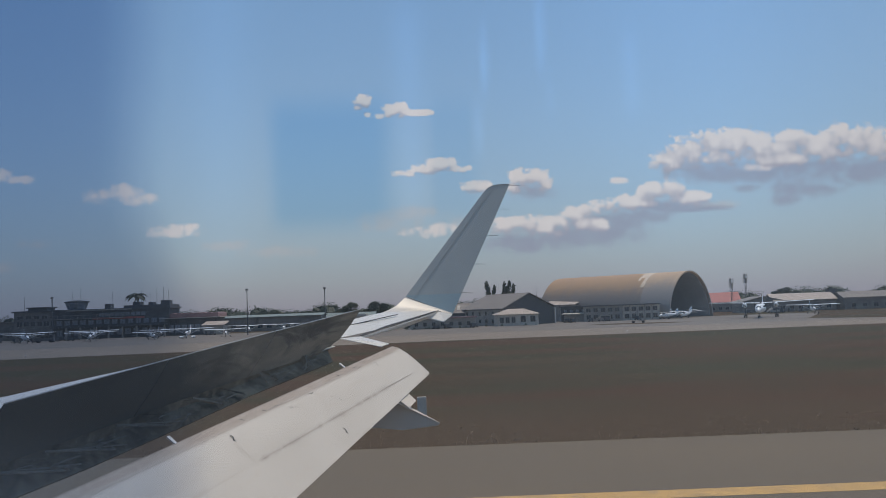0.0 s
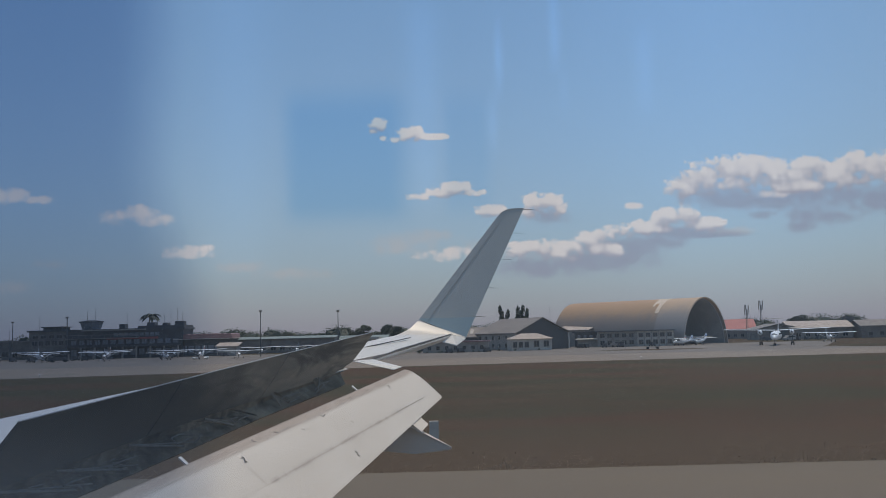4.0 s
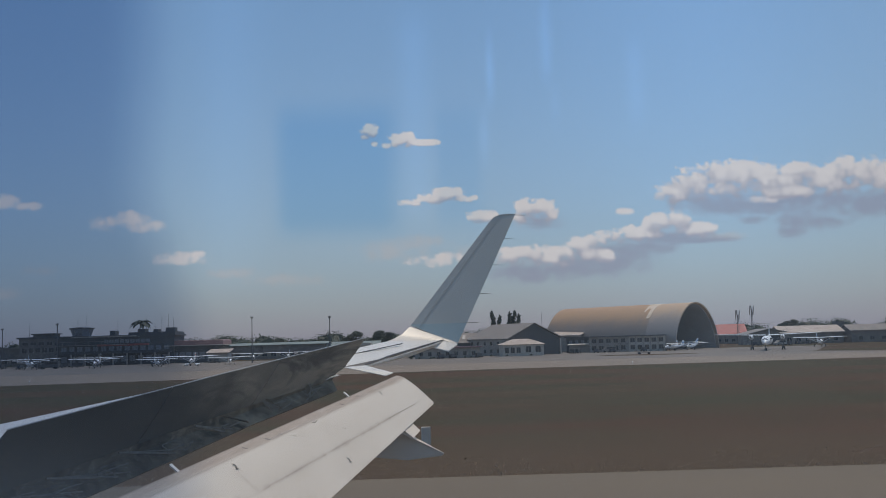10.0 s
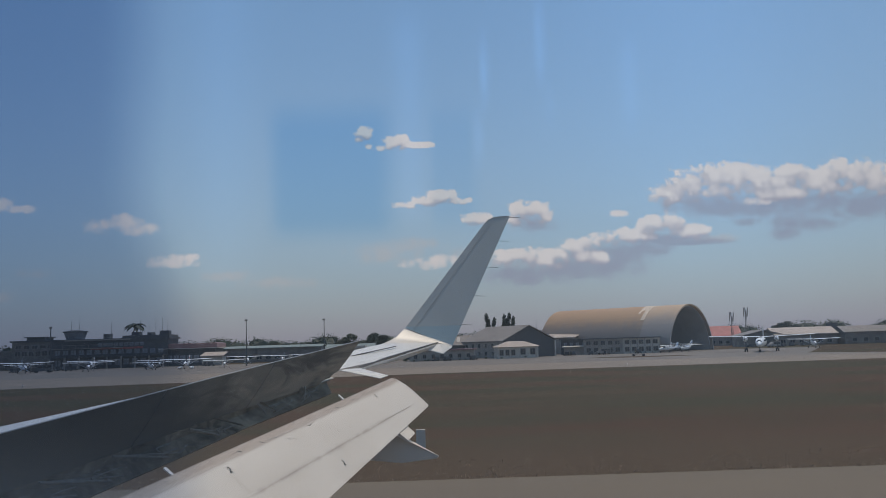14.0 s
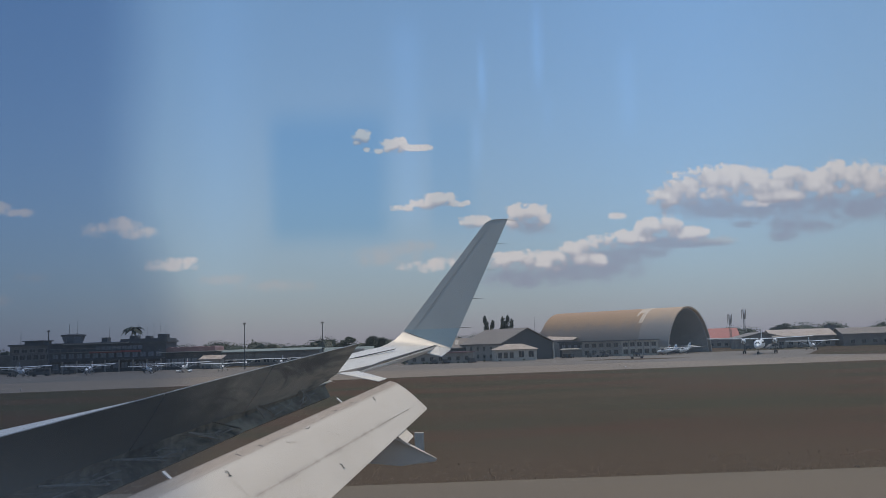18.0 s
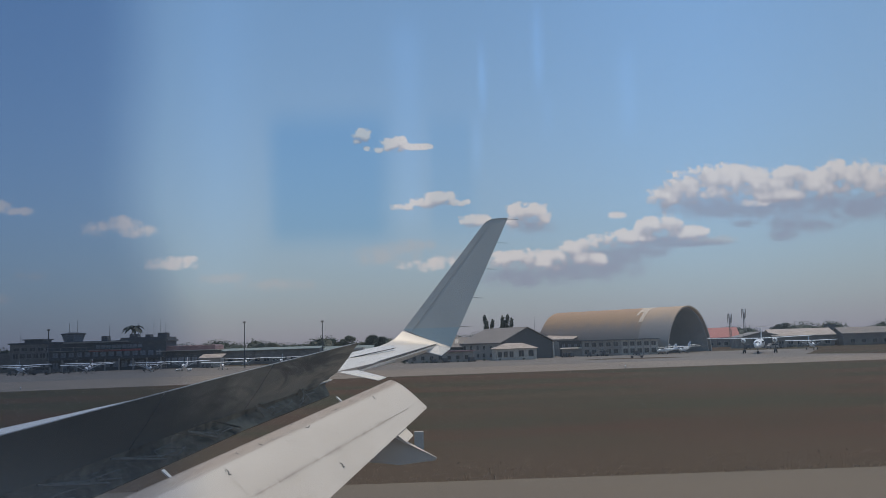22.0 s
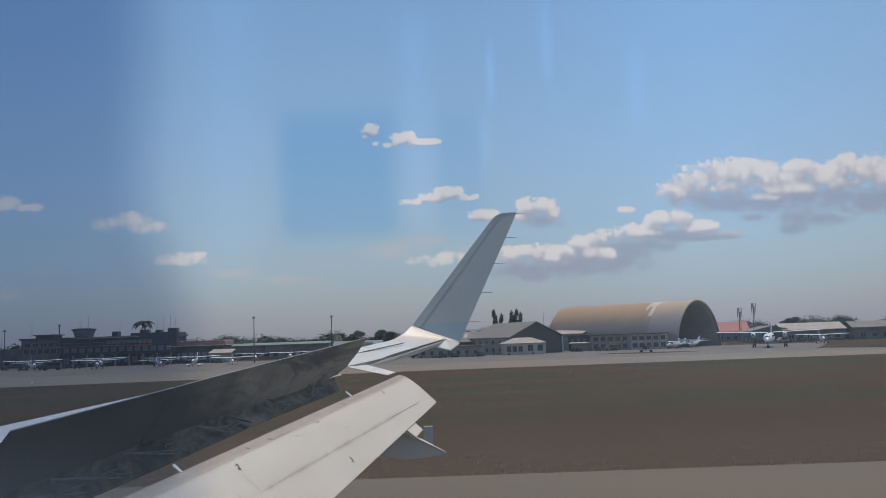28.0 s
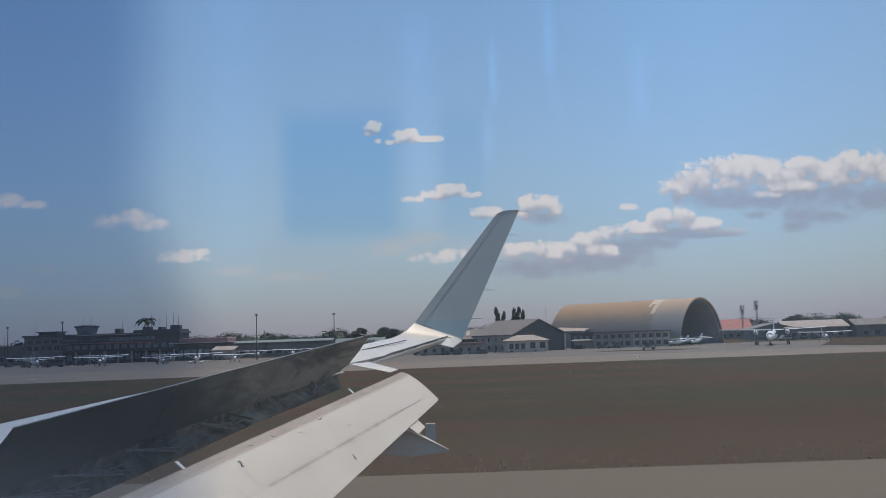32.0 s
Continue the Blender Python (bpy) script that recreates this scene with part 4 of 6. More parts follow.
for i in range(len(xs) - 1):
    for k in range(len(turns)):
        if i == 2 and k == 14:
            continue
        k2 = (k + 1) % len(turns)
        bm.faces.new((grid[i][k], grid[i + 1][k], grid[i + 1][k2], grid[i][k2]))
bm.faces.new([r for r in grid[0]])
bm.faces.new([r for r in grid[-1]][::-1])
bmesh.ops.recalc_face_normals(bm, faces=bm.faces)
bmesh.ops.solidify(bm, geom=bm.faces[:], thickness=0.03)
part("fuselage", bm, PLANE_WHITE, airliner, "white fuselage side with a window opening", True)
bm = bmesh.new()
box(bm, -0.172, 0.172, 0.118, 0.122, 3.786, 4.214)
pane = part("window_pane", bm, PANE_ACRYLIC, airliner, "acrylic cabin window pane with reflections tinted in")
pane.visible_shadow = False
for x, y in ((-3.4, -0.7), (-3.4, -2.8), (-13.0, -1.73)):
    leg = part("landing_gear", rod(bmesh.new(), (x, y, 2.4), (x, y, -0.2), 0.12, 0.09, 10), STRUT_GREY, airliner)
    for s in (-0.28, 0.28):
        part("wheel", rod(bmesh.new(), (x, y + s - 0.14, -0.13), (x, y + s + 0.14, -0.13), 0.55, 0.55, 20), RUBBER, leg)

# ---------------------------------------------------------------- buildings
PANES = {}


def pane_mesh(w, h, dark):
    key = (round(w, 2), round(h, 2), dark)
    if key not in PANES:
        bm = boxes((-w / 2, w / 2, -0.03, 0.05, 0, h))
        frame_bm = boxes((-w / 2 - 0.08, -w / 2, -0.08, 0.05, -0.08, h + 0.08), (w / 2, w / 2 + 0.08, -0.08, 0.05, -0.08, h + 0.08),
                         (-w / 2, w / 2, -0.08, 0.05, h, h + 0.08), (-w / 2, w / 2, -0.10, 0.05, -0.08, 0), (-0.03, 0.03, -0.06, 0.05, 0, h))
        PANES[key] = (mesh_of("pane", bm, GLASS_PALE if dark else GLASS_DARK), mesh_of("window_frame", frame_bm, DARK_WALL if dark else PLASTER_GREY))
    return PANES[key]


def window_at(parent, m, w, h, dark=False):
    pane, surround = pane_mesh(w, h, dark)
    win = part("window", surround, None, parent)
    win.matrix_basis = m
    part("pane", pane, None, win)
    return win


def roof_mesh(kind, w, d, h, rise, over=0.5, thick=0.18):
    bm = bmesh.new()
    x, y = w / 2 + over, d / 2 + over
    if kind == "flat":
        box(bm, -x, x, -y, y, h, h + thick + rise)
    elif kind == "ridge_x":
        for s in (-1, 1):
            slab(bm, [(-x, s * y, h), (x, s * y, h), (x, 0, h + rise), (-x, 0, h + rise)], thick, (0, 0, 1))
    elif kind == "ridge_y":
        for s in (-1, 1):
            slab(bm, [(s * x, -y, h), (s * x, y, h), (0, y, h + rise), (0, -y, h + rise)], thick, (0, 0, 1))
    elif kind == "hip":
        r = max(0.1, x - y)
        low = [bm.verts.new(p) for p in ((-x, -y, h), (x, -y, h), (x, y, h), (-x, y, h))]
        a, b = bm.verts.new((-r, 0, h + rise)), bm.verts.new((r, 0, h + rise))
        for f in ((low[0], low[1], b, a), (low[1], low[2], b), (low[2], low[3], a, b), (low[3], low[0], a), low[::-1]):
            bm.faces.new(f)
    elif kind == "shed":
        slab(bm, [(-x, -y, h), (x, -y, h), (x, y, h + rise), (-x, y, h + rise)], thick, (0, 0, 1))
    return bm


def building(name, m, w, d, h, wall, roof, roof_mat, rise=0.4, rows=(), label="", category="building", ribs=0, over=0.5, doors=()):
    """Walls, roof, windows by storey (sill, height, width, count, first, last as shares of the front)."""
    top = empty(name, m, label, category)
    bm = bmesh.new()
    box(bm, -w / 2, w / 2, -d / 2, d / 2, -0.3, h)
    if roof in ("ridge_x", "ridge_y"):
        if roof == "ridge_x":
            tri = [[(s * w / 2, -d / 2, h), (s * w / 2, d / 2, h), (s * w / 2, 0, h + rise)] for s in (-1, 1)]
            way = (1, 0, 0)
        else:
            tri = [[(-w / 2, s * d / 2, h), (w / 2, s * d / 2, h), (0, s * d / 2, h + rise)] for s in (-1, 1)]
            way = (0, 1, 0)
        for t, s in zip(tri, (1, -1)):
            slab(bm, t, 0.2 * s, way) if s > 0 else slab(bm, t, 0.2, tuple(-c for c in way))
    part("wall", bm, wall, top)
    roof_ob = part("roof", roof_mesh(roof, w, d, h + 0.004, rise, over), roof_mat, top)
    for k in range(ribs):
        x = -w / 2 + w * (k + 0.5) / ribs
        if roof == "ridge_x":
            bm = bmesh.new()
            slab(bm, [(x - 0.05, -d / 2 - over, h + 0.19), (x + 0.05, -d / 2 - over, h + 0.19), (x + 0.05, 0, h + rise + 0.19), (x - 0.05, 0, h + rise + 0.19)], 0.05, (0, 0, 1))
            part("roof_rib", bm, roof_mat, roof_ob)
    for sill, high, wide, count, first, last in rows:
        for k in range(count):
            x = -w / 2 + w * (first + (last - first) * (k + 0.5) / count)
            window_at(top, pose(x, -d / 2, sill), wide, high, wall is DARK_WALL)
    for x, wide, high in doors:
        bm = boxes((x - wide / 2, x + wide / 2, -d / 2 - 0.06, -d / 2 + 0.1, 0, high))
        part("door", bm, STEEL_DARK, top)
    return top


def mast(x, y, h, label="thin steel antenna mast", lattice=False, base=0.0):
    top = empty("antenna_mast", pose(x, y, base), label, "mast")
    if lattice:
        for a in range(3):
            c, s = 0.45 * math.cos(a * math.tau / 3), 0.45 * math.sin(a * math.tau / 3)
            part("leg", rod(bmesh.new(), (c, s, -0.2), (c * 0.6, s * 0.6, h), 0.06, 0.05, 6), STEEL_DARK, top)
            for k in range(int(h)):
                c2, s2 = 0.45 * math.cos((a + 1) * math.tau / 3), 0.45 * math.sin((a + 1) * math.tau / 3)
                f, g = 1 - 0.4 * k / h, 1 - 0.4 * (k + 1) / h
                part("brace", rod(bmesh.new(), (c * f, s * f, k), (c2 * g, s2 * g, k + 1), 0.03, 0.03, 4), STEEL_DARK, top)
        for k in range(6):
            a = k * math.tau / 6
            bm = boxes((-0.14, 0.14, -0.1, 0.1, -0.9, 0.9))
            panel = part("panel_antenna", bm, PLASTER_GREY, top)
            panel.matrix_basis = pose(0.75 * math.cos(a), 0.75 * math.sin(a), h - 0.6 - 1.6 * (k % 2), 0, 0, math.degrees(a) + 90)
    else:
        part("pole", rod(bmesh.new(), (0, 0, -0.2), (0, 0, h), 0.07, 0.03, 8), STEEL_DARK, top)
        for k in (0.72, 0.86, 0.98):
            part("crossbar", rod(bmesh.new(), (-0.16, 0, h * k), (0.16, 0, h * k), 0.02, 0.02, 5), STEEL_DARK, top)
    return top


def flood_mast(x, y, h):
    top = empty("flood_light_mast", pose(x, y, 0), "tall dark apron floodlight mast", "lamp post", "apron floodlights")
    part("pole", rod(bmesh.new(), (0, 0, -0.2), (0, 0, h), 0.16, 0.09, 10), STEEL_DARK, top)
    part("headframe", boxes((-0.34, 0.34, -0.06, 0.06, h - 0.10, h)), STEEL_DARK, top)
    for k in (-0.22, 0.22):
        lamp = part("lamp_head", boxes((-0.15, 0.15, -0.26, 0.10, -0.10, 0.10)), STEEL_DARK, top)
        lamp.matrix_basis = pose(k, -0.15, h - 0.25, 30, 0, 0)
    return top


# old terminal with its control tower
old = building("old_terminal", pose(-93, 268, 0, 0, 0, 3), 33, 13, 8.0, DARK_WALL, "flat", DARK_WALL, 0.3,
               ((1.0, 1.7, 1.6, 13, 0.03, 0.97), (4.1, 1.3, 1.5, 14, 0.03, 0.97), (6.3, 1.0, 1.2, 9, 0.40, 0.80)),
               "dark three-storey old terminal with a red sign band", "terminal")
part("sign_band", boxes((-5.0, 9.5, -7.2, -6.55, 5.45, 6.0)), SHEET_RED, old, "red sign band")
part("canopy", boxes((-16.0, 16.0, -9.0, -6.52, 3.35, 3.6)), DARK_WALL, old, "flat dark canopy")
part("roof_edge", boxes((-12.0, 6.0, -7.6, -6.6, 8.0, 8.35)), PLASTER_GREY, old, "pale roof edge")
part("parapet", boxes((3.5, 16.6, -6.0, 6.0, 8.3, 9.2)), DARK_WALL, old)
for k in range(9):
    part("column", boxes((-15.6 + 3.9 * k - 0.2, -15.6 + 3.9 * k + 0.2, -8.9, -8.5, -0.2, 3.36)), PLASTER_GREY, old)
part("balcony_slab", boxes((-16.4, 4.0, -7.9, -6.52, 5.75, 5.9)), PLASTER_GREY, old, "pale balcony slab")
for k in range(12):
    part("balcony_post", boxes((-16.2 + 1.8 * k, -16.12 + 1.8 * k, -7.85, -7.77, 5.9, 6.8)), PLASTER_GREY, old)
part("balcony_rail", boxes((-16.4, 4.0, -7.86, -7.78, 6.8, 6.88)), PLASTER_GREY, old)
for x0, w, h in ((5.0, 2.2, 1.0), (9.5, 1.4, 0.8), (13.0, 2.6, 1.2), (-3.0, 1.6, 0.7)):
    part("roof_plant", boxes((x0, x0 + w, -2.0, 1.5, 8.3, 9.2 + h)), DARK_WALL, old)
tower = empty("control_tower", pose(-104.8, 268, 0), "squat control tower with a glazed cab", "tower")
part("shaft", boxes((-2.2, 2.2, -2.2, 2.2, -0.2, 8.6)), DARK_WALL, tower)
bm = bmesh.new()
loft(bm, [[(r * math.cos((k + 0.5) * math.tau / 8), r * math.sin((k + 0.5) * math.tau / 8), z) for k in range(8)] for r, z in ((2.5, 8.5), (2.6, 9.0), (3.1, 10.6))])
part("cab_glass", bm, GLASS_PALE, tower)
bm = bmesh.new()
loft(bm, [[(r * math.cos((k + 0.5) * math.tau / 8), r * math.sin((k + 0.5) * math.tau / 8), z) for k in range(8)] for r, z in ((3.5, 10.6), (3.5, 10.95), (1.2, 11.3))])
part("cab_roof", bm, DARK_WALL, tower)
for k in range(8):
    a = (k + 0.5) * math.tau / 8
    part("mullion", rod(bmesh.new(), (2.62 * math.cos(a), 2.62 * math.sin(a), 9.0), (3.12 * math.cos(a), 3.12 * math.sin(a), 10.6), 0.07, 0.07, 5), PLASTER_GREY, tower)
for x, y, h in ((-106, 268, 3.0), (-104, 269, 4.0)):
    mast(x, y, h, base=11.0)
building("terminal_annex", pose(-117.5, 275, 0, 0, 0, 2), 13, 11, 8.2, BROWN_WALL, "flat", DARK_WALL, 0.3,
         ((1.0, 1.5, 1.5, 6, 0.05, 0.95), (4.2, 1.3, 1.4, 6, 0.05, 0.95), (6.3, 0.9, 1.6, 5, 0.05, 0.95)), "weathered brown flat-roofed terminal annex", "building")
building("water_room", pose(-118.5, 276, 8.7), 5.5, 6, 0.8, DARK_WALL, "flat", DARK_WALL, 0.1, (), "small rooftop plant room", "building")
building("low_block", pose(-140, 288, 0), 30, 12, 5.4, BROWN_WALL, "flat", SHEET_GREY, 0.3,
         ((1.0, 1.4, 1.8, 9, 0.05, 0.95),), "low weathered flat-roofed block beside the terminal", "building")
for x, h in ((-121, 4.5), (-113, 4.0), (-95, 5.0), (-86.5, 5.5), (-84.0, 4.5), (-82.0, 5.8), (-80.0, 6.0), (-78.5, 5.0)):
    mast(x, 270, h, base=8.4)

# low wing with a scalloped red roof
low = building("departure_wing", pose(-70.2, 268, 0), 14.6, 10, 4.9, DARK_WALL, "flat", PLASTER, 0.0,
               ((0.9, 2.2, 1.5, 7, 0.04, 0.96),), "low terminal wing with a faded red scalloped roof", "terminal", over=1.4)
for k in range(9):
    bm = bmesh.new()
    x0, x1 = -7.8 + 1.75 * k, -7.8 + 1.75 * (k + 1)
    arc = [(x0 + (x1 - x0) * j / 6, 5.15 + 1.05 + 0.28 * math.sin(math.pi * j / 6)) for j in range(7)]
    ring = [[(x, y, z) for x, z in arc] + [(x1, y, 5.1), (x0, y, 5.1)] for y in (-5.4, 5.4)]
    part("roof_vault", loft(bm, ring), SHEET_PINK, low)
building("departure_wing", pose(-50.5, 292, 0), 30, 12, 4.3, BROWN_WALL, "ridge_x", SHEET_GREEN, 0.7, ((1.0, 1.2, 1.6, 10, 0.03, 0.97),),
         "long low shed with a dull green roof", "shed")
building("tent_shelter", pose(-62.0, 258, 0), 5.5, 5, 2.6, PLASTER_GREY, "shed", SHEET_LIGHT, 1.0, (), "small shelter with a pale sloping roof", "shed")
building("green_shed", pose(-42, 306, 0), 44, 16, 3.4, SHEET_GREEN, "ridge_x", SHEET_GREEN, 1.3, ((0.9, 1.1, 2.0, 10, 0.03, 0.97),),
         "long green-grey metal shed", "shed", 14)
building("white_kiosk", pose(-24.5, 268, 0), 8, 6, 3.6, PLASTER, "flat", PLASTER, 0.5, ((0.9, 1.2, 1.1, 4, 0.05, 0.95),), "small white flat-roofed kiosk", "kiosk")
for x, y, h in ((-100.3, 240, 11.7), (-48.2, 235, 11.9), (-28.2, 235, 11.5), (-125.2, 262, 11.3), (-150.0, 262, 11.5)):
    flood_mast(x, y, h)
mast(-127.0, 264, 9.2)

# gabled workshop, its long two-storey wing, and the hut before it
shop = building("gabled_workshop", pose(19.7, 243.8, 0, 0, 0, 28), 16, 20, 4.2, STEEL_DARK, "ridge_y", SHEET_GREY, 3.9, (),
                "dark gabled aircraft workshop with grey roof sheets", "workshop", doors=((0, 9, 3.8),))
part("corner_post", boxes((7.85, 8.2, -10.35, -10.0, -0.2, 4.2)), PLASTER, shop, "white corner post")
part("side_wall", boxes((-8.12, -8.0, -10.0, 10.0, -0.2, 4.1)), PLASTER_GREY, shop, "plastered two-storey side wall")
for k in range(6):
    for sill in (0.7, 2.7):
        window_at(shop, pose(-8.12, -8.6 + 3.3 * k, sill, 0, 0, -90), 1.0, 0.95)
sky_shed = building("workshop_wing", pose(1.0, 254, 0, 0, 0, -5), 18, 11, 3.4, DARK_WALL, "ridge_x", SHEET_GREY, 2.6, (),
                    "dark shed with a grey ridged roof", "shed", 12)
for k in range(4):
    bm = bmesh.new()
    x0 = -6.5 + 4 * k
    slab(bm, [(x0, -4.2, 4.45), (x0 + 0.9, -4.2, 4.45), (x0 + 0.9, -1.6, 5.65), (x0, -1.6, 5.65)], 0.06, (0, 0, 1))
    part("skylight", bm, PLASTER, sky_shed, "pale skylight sheet")
building("brick_lean_to", pose(2.0, 226, 0, 0, 0, -4), 16, 5, 2.5, PLASTER_GREY, "flat", SHEET_PINK, 0.1,
         ((0.7, 0.9, 0.8, 7, 0.03, 0.97),), "long low lean-to with a reddish roof edge", "shed")
building("guard_hut", pose(20.4, 229, 0, 0, 0, 6), 10.2, 6, 2.85, PLASTER, "hip", SHEET_LIGHT, 1.35,
         ((0.8, 1.3, 0.9, 3, 0.02, 0.45), (0.9, 1.4, 1.2, 2, 0.5, 0.98)), "small cream hut with a pale hipped roof", "hut")
building("lean_shed", pose(37.5, 266, 0, 0, 0, -25), 9, 8, 4.6, PLASTER_GREY, "shed", SHEET_LIGHT, 1.3, (), "shed with a pale rusty sloping roof", "shed")
building("site_office", pose(39.2, 252, 0, 0, 0, -20), 7.4, 5, 4.0, DARK_WALL, "flat", DARK_WALL, 0.1, ((2.3, 1.0, 0.8, 4, 0.05, 0.95),),
         "dark two-storey site office", "office")
building("awning", pose(38.6, 248, 0, 0, 0, -20), 6.5, 2, 2.0, PLASTER_GREY, "shed", PLASTER, 0.3, (), "low shelter with a white awning", "shelter")
for x, y, w, wall, bays, label in ((45.1, 244.6, 9.9, PLASTER_GREY, 5, "two-storey grey office row beside the arched hangar"),
                                   (55.0, 243.4, 9.6, PLASTER, 5, "two-storey whitewashed office row beside the arched hangar")):
    offices = building("office_row", pose(x, y, 0, 0, 0, -7), w, 5, 4.0, wall, "flat", DARK_WALL, 0.1,
                       ((0.6, 1.1, 1.1, bays, 0.02, 0.98), (2.5, 1.0, 1.1, bays, 0.02, 0.98)), label, "office")
    for k in range(bays + 1):
        part("pilaster", boxes((-w / 2 + w * k / bays - 0.1, -w / 2 + w * k / bays + 0.1, -2.66, -2.45, -0.2, 4.0)), PLASTER_GREY, offices)
    part("floor_band", boxes((-w / 2, w / 2, -2.62, -2.46, 1.95, 2.2)), wall, offices)

# great arched hangar
W, H, L = 25.5, 12.9, 43.0
near, far = Vector((62.3, 243.0, 0)), Vector((79.7, 261.5, 0))
across = (far - near).normalized()
mid = (near + far) / 2
arch = empty("arched_hangar", pose(mid.x, mid.y, 0, 0, 0, math.degrees(math.atan2(across.y, across.x))), "great arched sheet-metal hangar, orange crown, open front", "hangar")
W = (far - near).length
profile = [(W / 2 * math.cos(math.pi * k / 28) , H * math.sin(math.pi * k / 28) ** 1.12) for k in range(29)]
bands = 24
for j in range(bands):
    y0, y1 = L * j / bands, L * (j + 1) / bands - 0.025
    bm = bmesh.new()
    outer = [[(x, y, z) for x, z in profile] for y in (y0, y1)]
    inner = [[(x * 0.975, y, z * 0.975) for x, z in profile] for y in (y0, y1)]
    loft(bm, [o + i[::-1] for o, i in zip(outer, inner)])
    part("arch_sheet", bm, ARCH_PALE if j < 5 else ARCH_ORANGE, arch)
bm = bmesh.new()
outer = [[(x * 1.006, y, z * 1.006) for x, z in profile] for y in (-0.5, 0.3)]
inner = [[(x * 0.976, y, z * 0.976) for x, z in profile] for y in (-0.5, 0.3)]
loft(bm, [o + i[::-1] for o, i in zip(outer, inner)])
part("arch_rim", bm, ARCH_PALE, arch, "pale rim of the open front")
bm = bmesh.new()
loft(bm, [[(x * 0.972, y, z * 0.972) for x, z in profile] + [(x * 0.955, y, z * 0.955) for x, z in profile[::-1]] for y in (0.32, L - 0.55)])
part("hangar_lining", bm, ARCH_DARK, arch, "dark inner lining")
bm = bmesh.new()
slab(bm, [(x * 0.97, L - 0.5, z * 0.97) for x, z in profile], 0.3, (0, 1, 0))
part("back_wall", bm, ARCH_DARK, arch, "dark back wall")
part("hangar_floor", boxes((-W / 2 * 0.97, W / 2 * 0.97, 0, L - 0.5, -0.2, 0.06)), CONCRETE, arch)
for y0, y1, k0, k1 in ((8.6, 12.6, 15, 16), (9.0, 11.2, 16, 18), (9.0, 10.2, 18, 21), (11.3, 12.0, 16, 19)):
    bm = bmesh.new()
    loft(bm, [[(x * s, y, z * s) for s in (1.006,) for x, z in profile[k0:k1 + 1]] + [(x * 0.998, y, z * 0.998) for x, z in profile[k0:k1 + 1][::-1]] for y in (y0, y1)])
    part("patch_sheet", bm, ARCH_CREAM, arch, "pale replacement sheet")

# sheds behind the turboprop
building("red_roof_store", pose(104, 338, 0, 0, 0, -8), 17, 12, 3.4, BROWN_WALL, "ridge_x", SHEET_RED, 3.6, ((0.8, 1.0, 1.2, 6, 0.05, 0.95),),
         "low store with a red sheet roof", "store", 10)
building("low_hangar", pose(106, 298, 0, 0, 0, -4), 13, 14, 3.4, BROWN_WALL, "ridge_y", SHEET_GREY, 1.6, (), "low grey shed with a gable", "shed", doors=((0, 6, 3.0),))
building("low_hangar", pose(119, 296, 0, 0, 0, -6), 19, 14, 3.4, BROWN_WALL, "ridge_x", SHEET_LIGHT, 2.2, ((0.8, 1.1, 1.4, 6, 0.05, 0.95),),
         "long grey shed with a pale ridged roof", "shed", 10)
building("low_hangar", pose(131, 300, 0), 12, 12, 2.6, BROWN_WALL, "ridge_y", SHEET_GREY, 1.4, (), "small grey shed with a gable", "shed", doors=((0, 5, 2.4),))
building("low_hangar", pose(141, 290, 0, 0, 0, -10), 22, 14, 3.6, BROWN_WALL, "ridge_x", SHEET_GREY, 1.9, ((0.8, 1.1, 1.3, 6, 0.05, 0.95),),
         "grey plastered shed with ridged roof", "shed", 10)
tank = empty("water_tank", pose(139.5, 318, 0), "square water tank on legs", "tank")
part("tank_body", boxes((-1.5, 1.5, -1.5, 1.5, 4.8, 7.0)), STEEL_DARK, tank)
for x in (-1.2, 1.2):
    for y in (-1.2, 1.2):
        part("leg", rod(bmesh.new(), (x, y, -0.2), (x, y, 4.82), 0.12, 0.12, 6), STEEL_DARK, tank)
mast(108.3, 330, 11.8, "lattice telephone mast with panel aerials", True)
mast(114.2, 332, 13.4, "lattice telephone mast with panel aerials", True)
mast(31.0, 275, 12.0)

# yellow-roofed hangar and what stands further along the field
yellow = building("yellow_roof_hangar", pose(186, 246, 0, 0, 0, 4), 27, 18, 9.2, SHEET_GREEN, "ridge_x", SHEET_YELLOW, 4.0, (),
                  "grey-green hangar with a yellow sheet roof", "hangar", 18)
for x in (-7, 0, 7):
    part("ridge_vent", boxes((x - 1.2, x + 1.2, -0.5, 0.5, 13.1, 13.8)), STEEL_DARK, yellow)
building("red_roof_store", pose(150, 270, 0), 18, 10, 4.0, DARK_WALL, "ridge_x", SHEET_RED, 2.6, (), "open shed with a red sheet roof", "shed", 10)
building("white_shed", pose(236, 266, 0), 18, 10, 4.0, PLASTER, "ridge_x", SHEET_GREY, 1.6, ((0.8, 2.2, 1.0, 11, 0.03, 0.97),), "white shed with a glazed front", "shed", 8)
building("small_arch_shed", pose(256, 258, 0), 14, 12, 3.6, STEEL_DARK, "ridge_y", SHEET_PINK, 3.0, (), "dark open shed with a pinkish roof", "shed", doors=((0, 9, 3.4),))
building("white_house", pose(276, 262, 0), 14, 9, 5.0, PLASTER, "flat", PLASTER_GREY, 0.3, ((0.8, 1.3, 1.0, 6, 0.05, 0.95), (3.2, 1.1, 1.0, 6, 0.05, 0.95)), "small white two-storey house", "house")
building("carport", pose(380, 250, 0), 70, 14, 4.0, PLASTER_GREY, "shed", SHEET_LIGHT, 1.0, (), "long pale-roofed open carport", "carport")
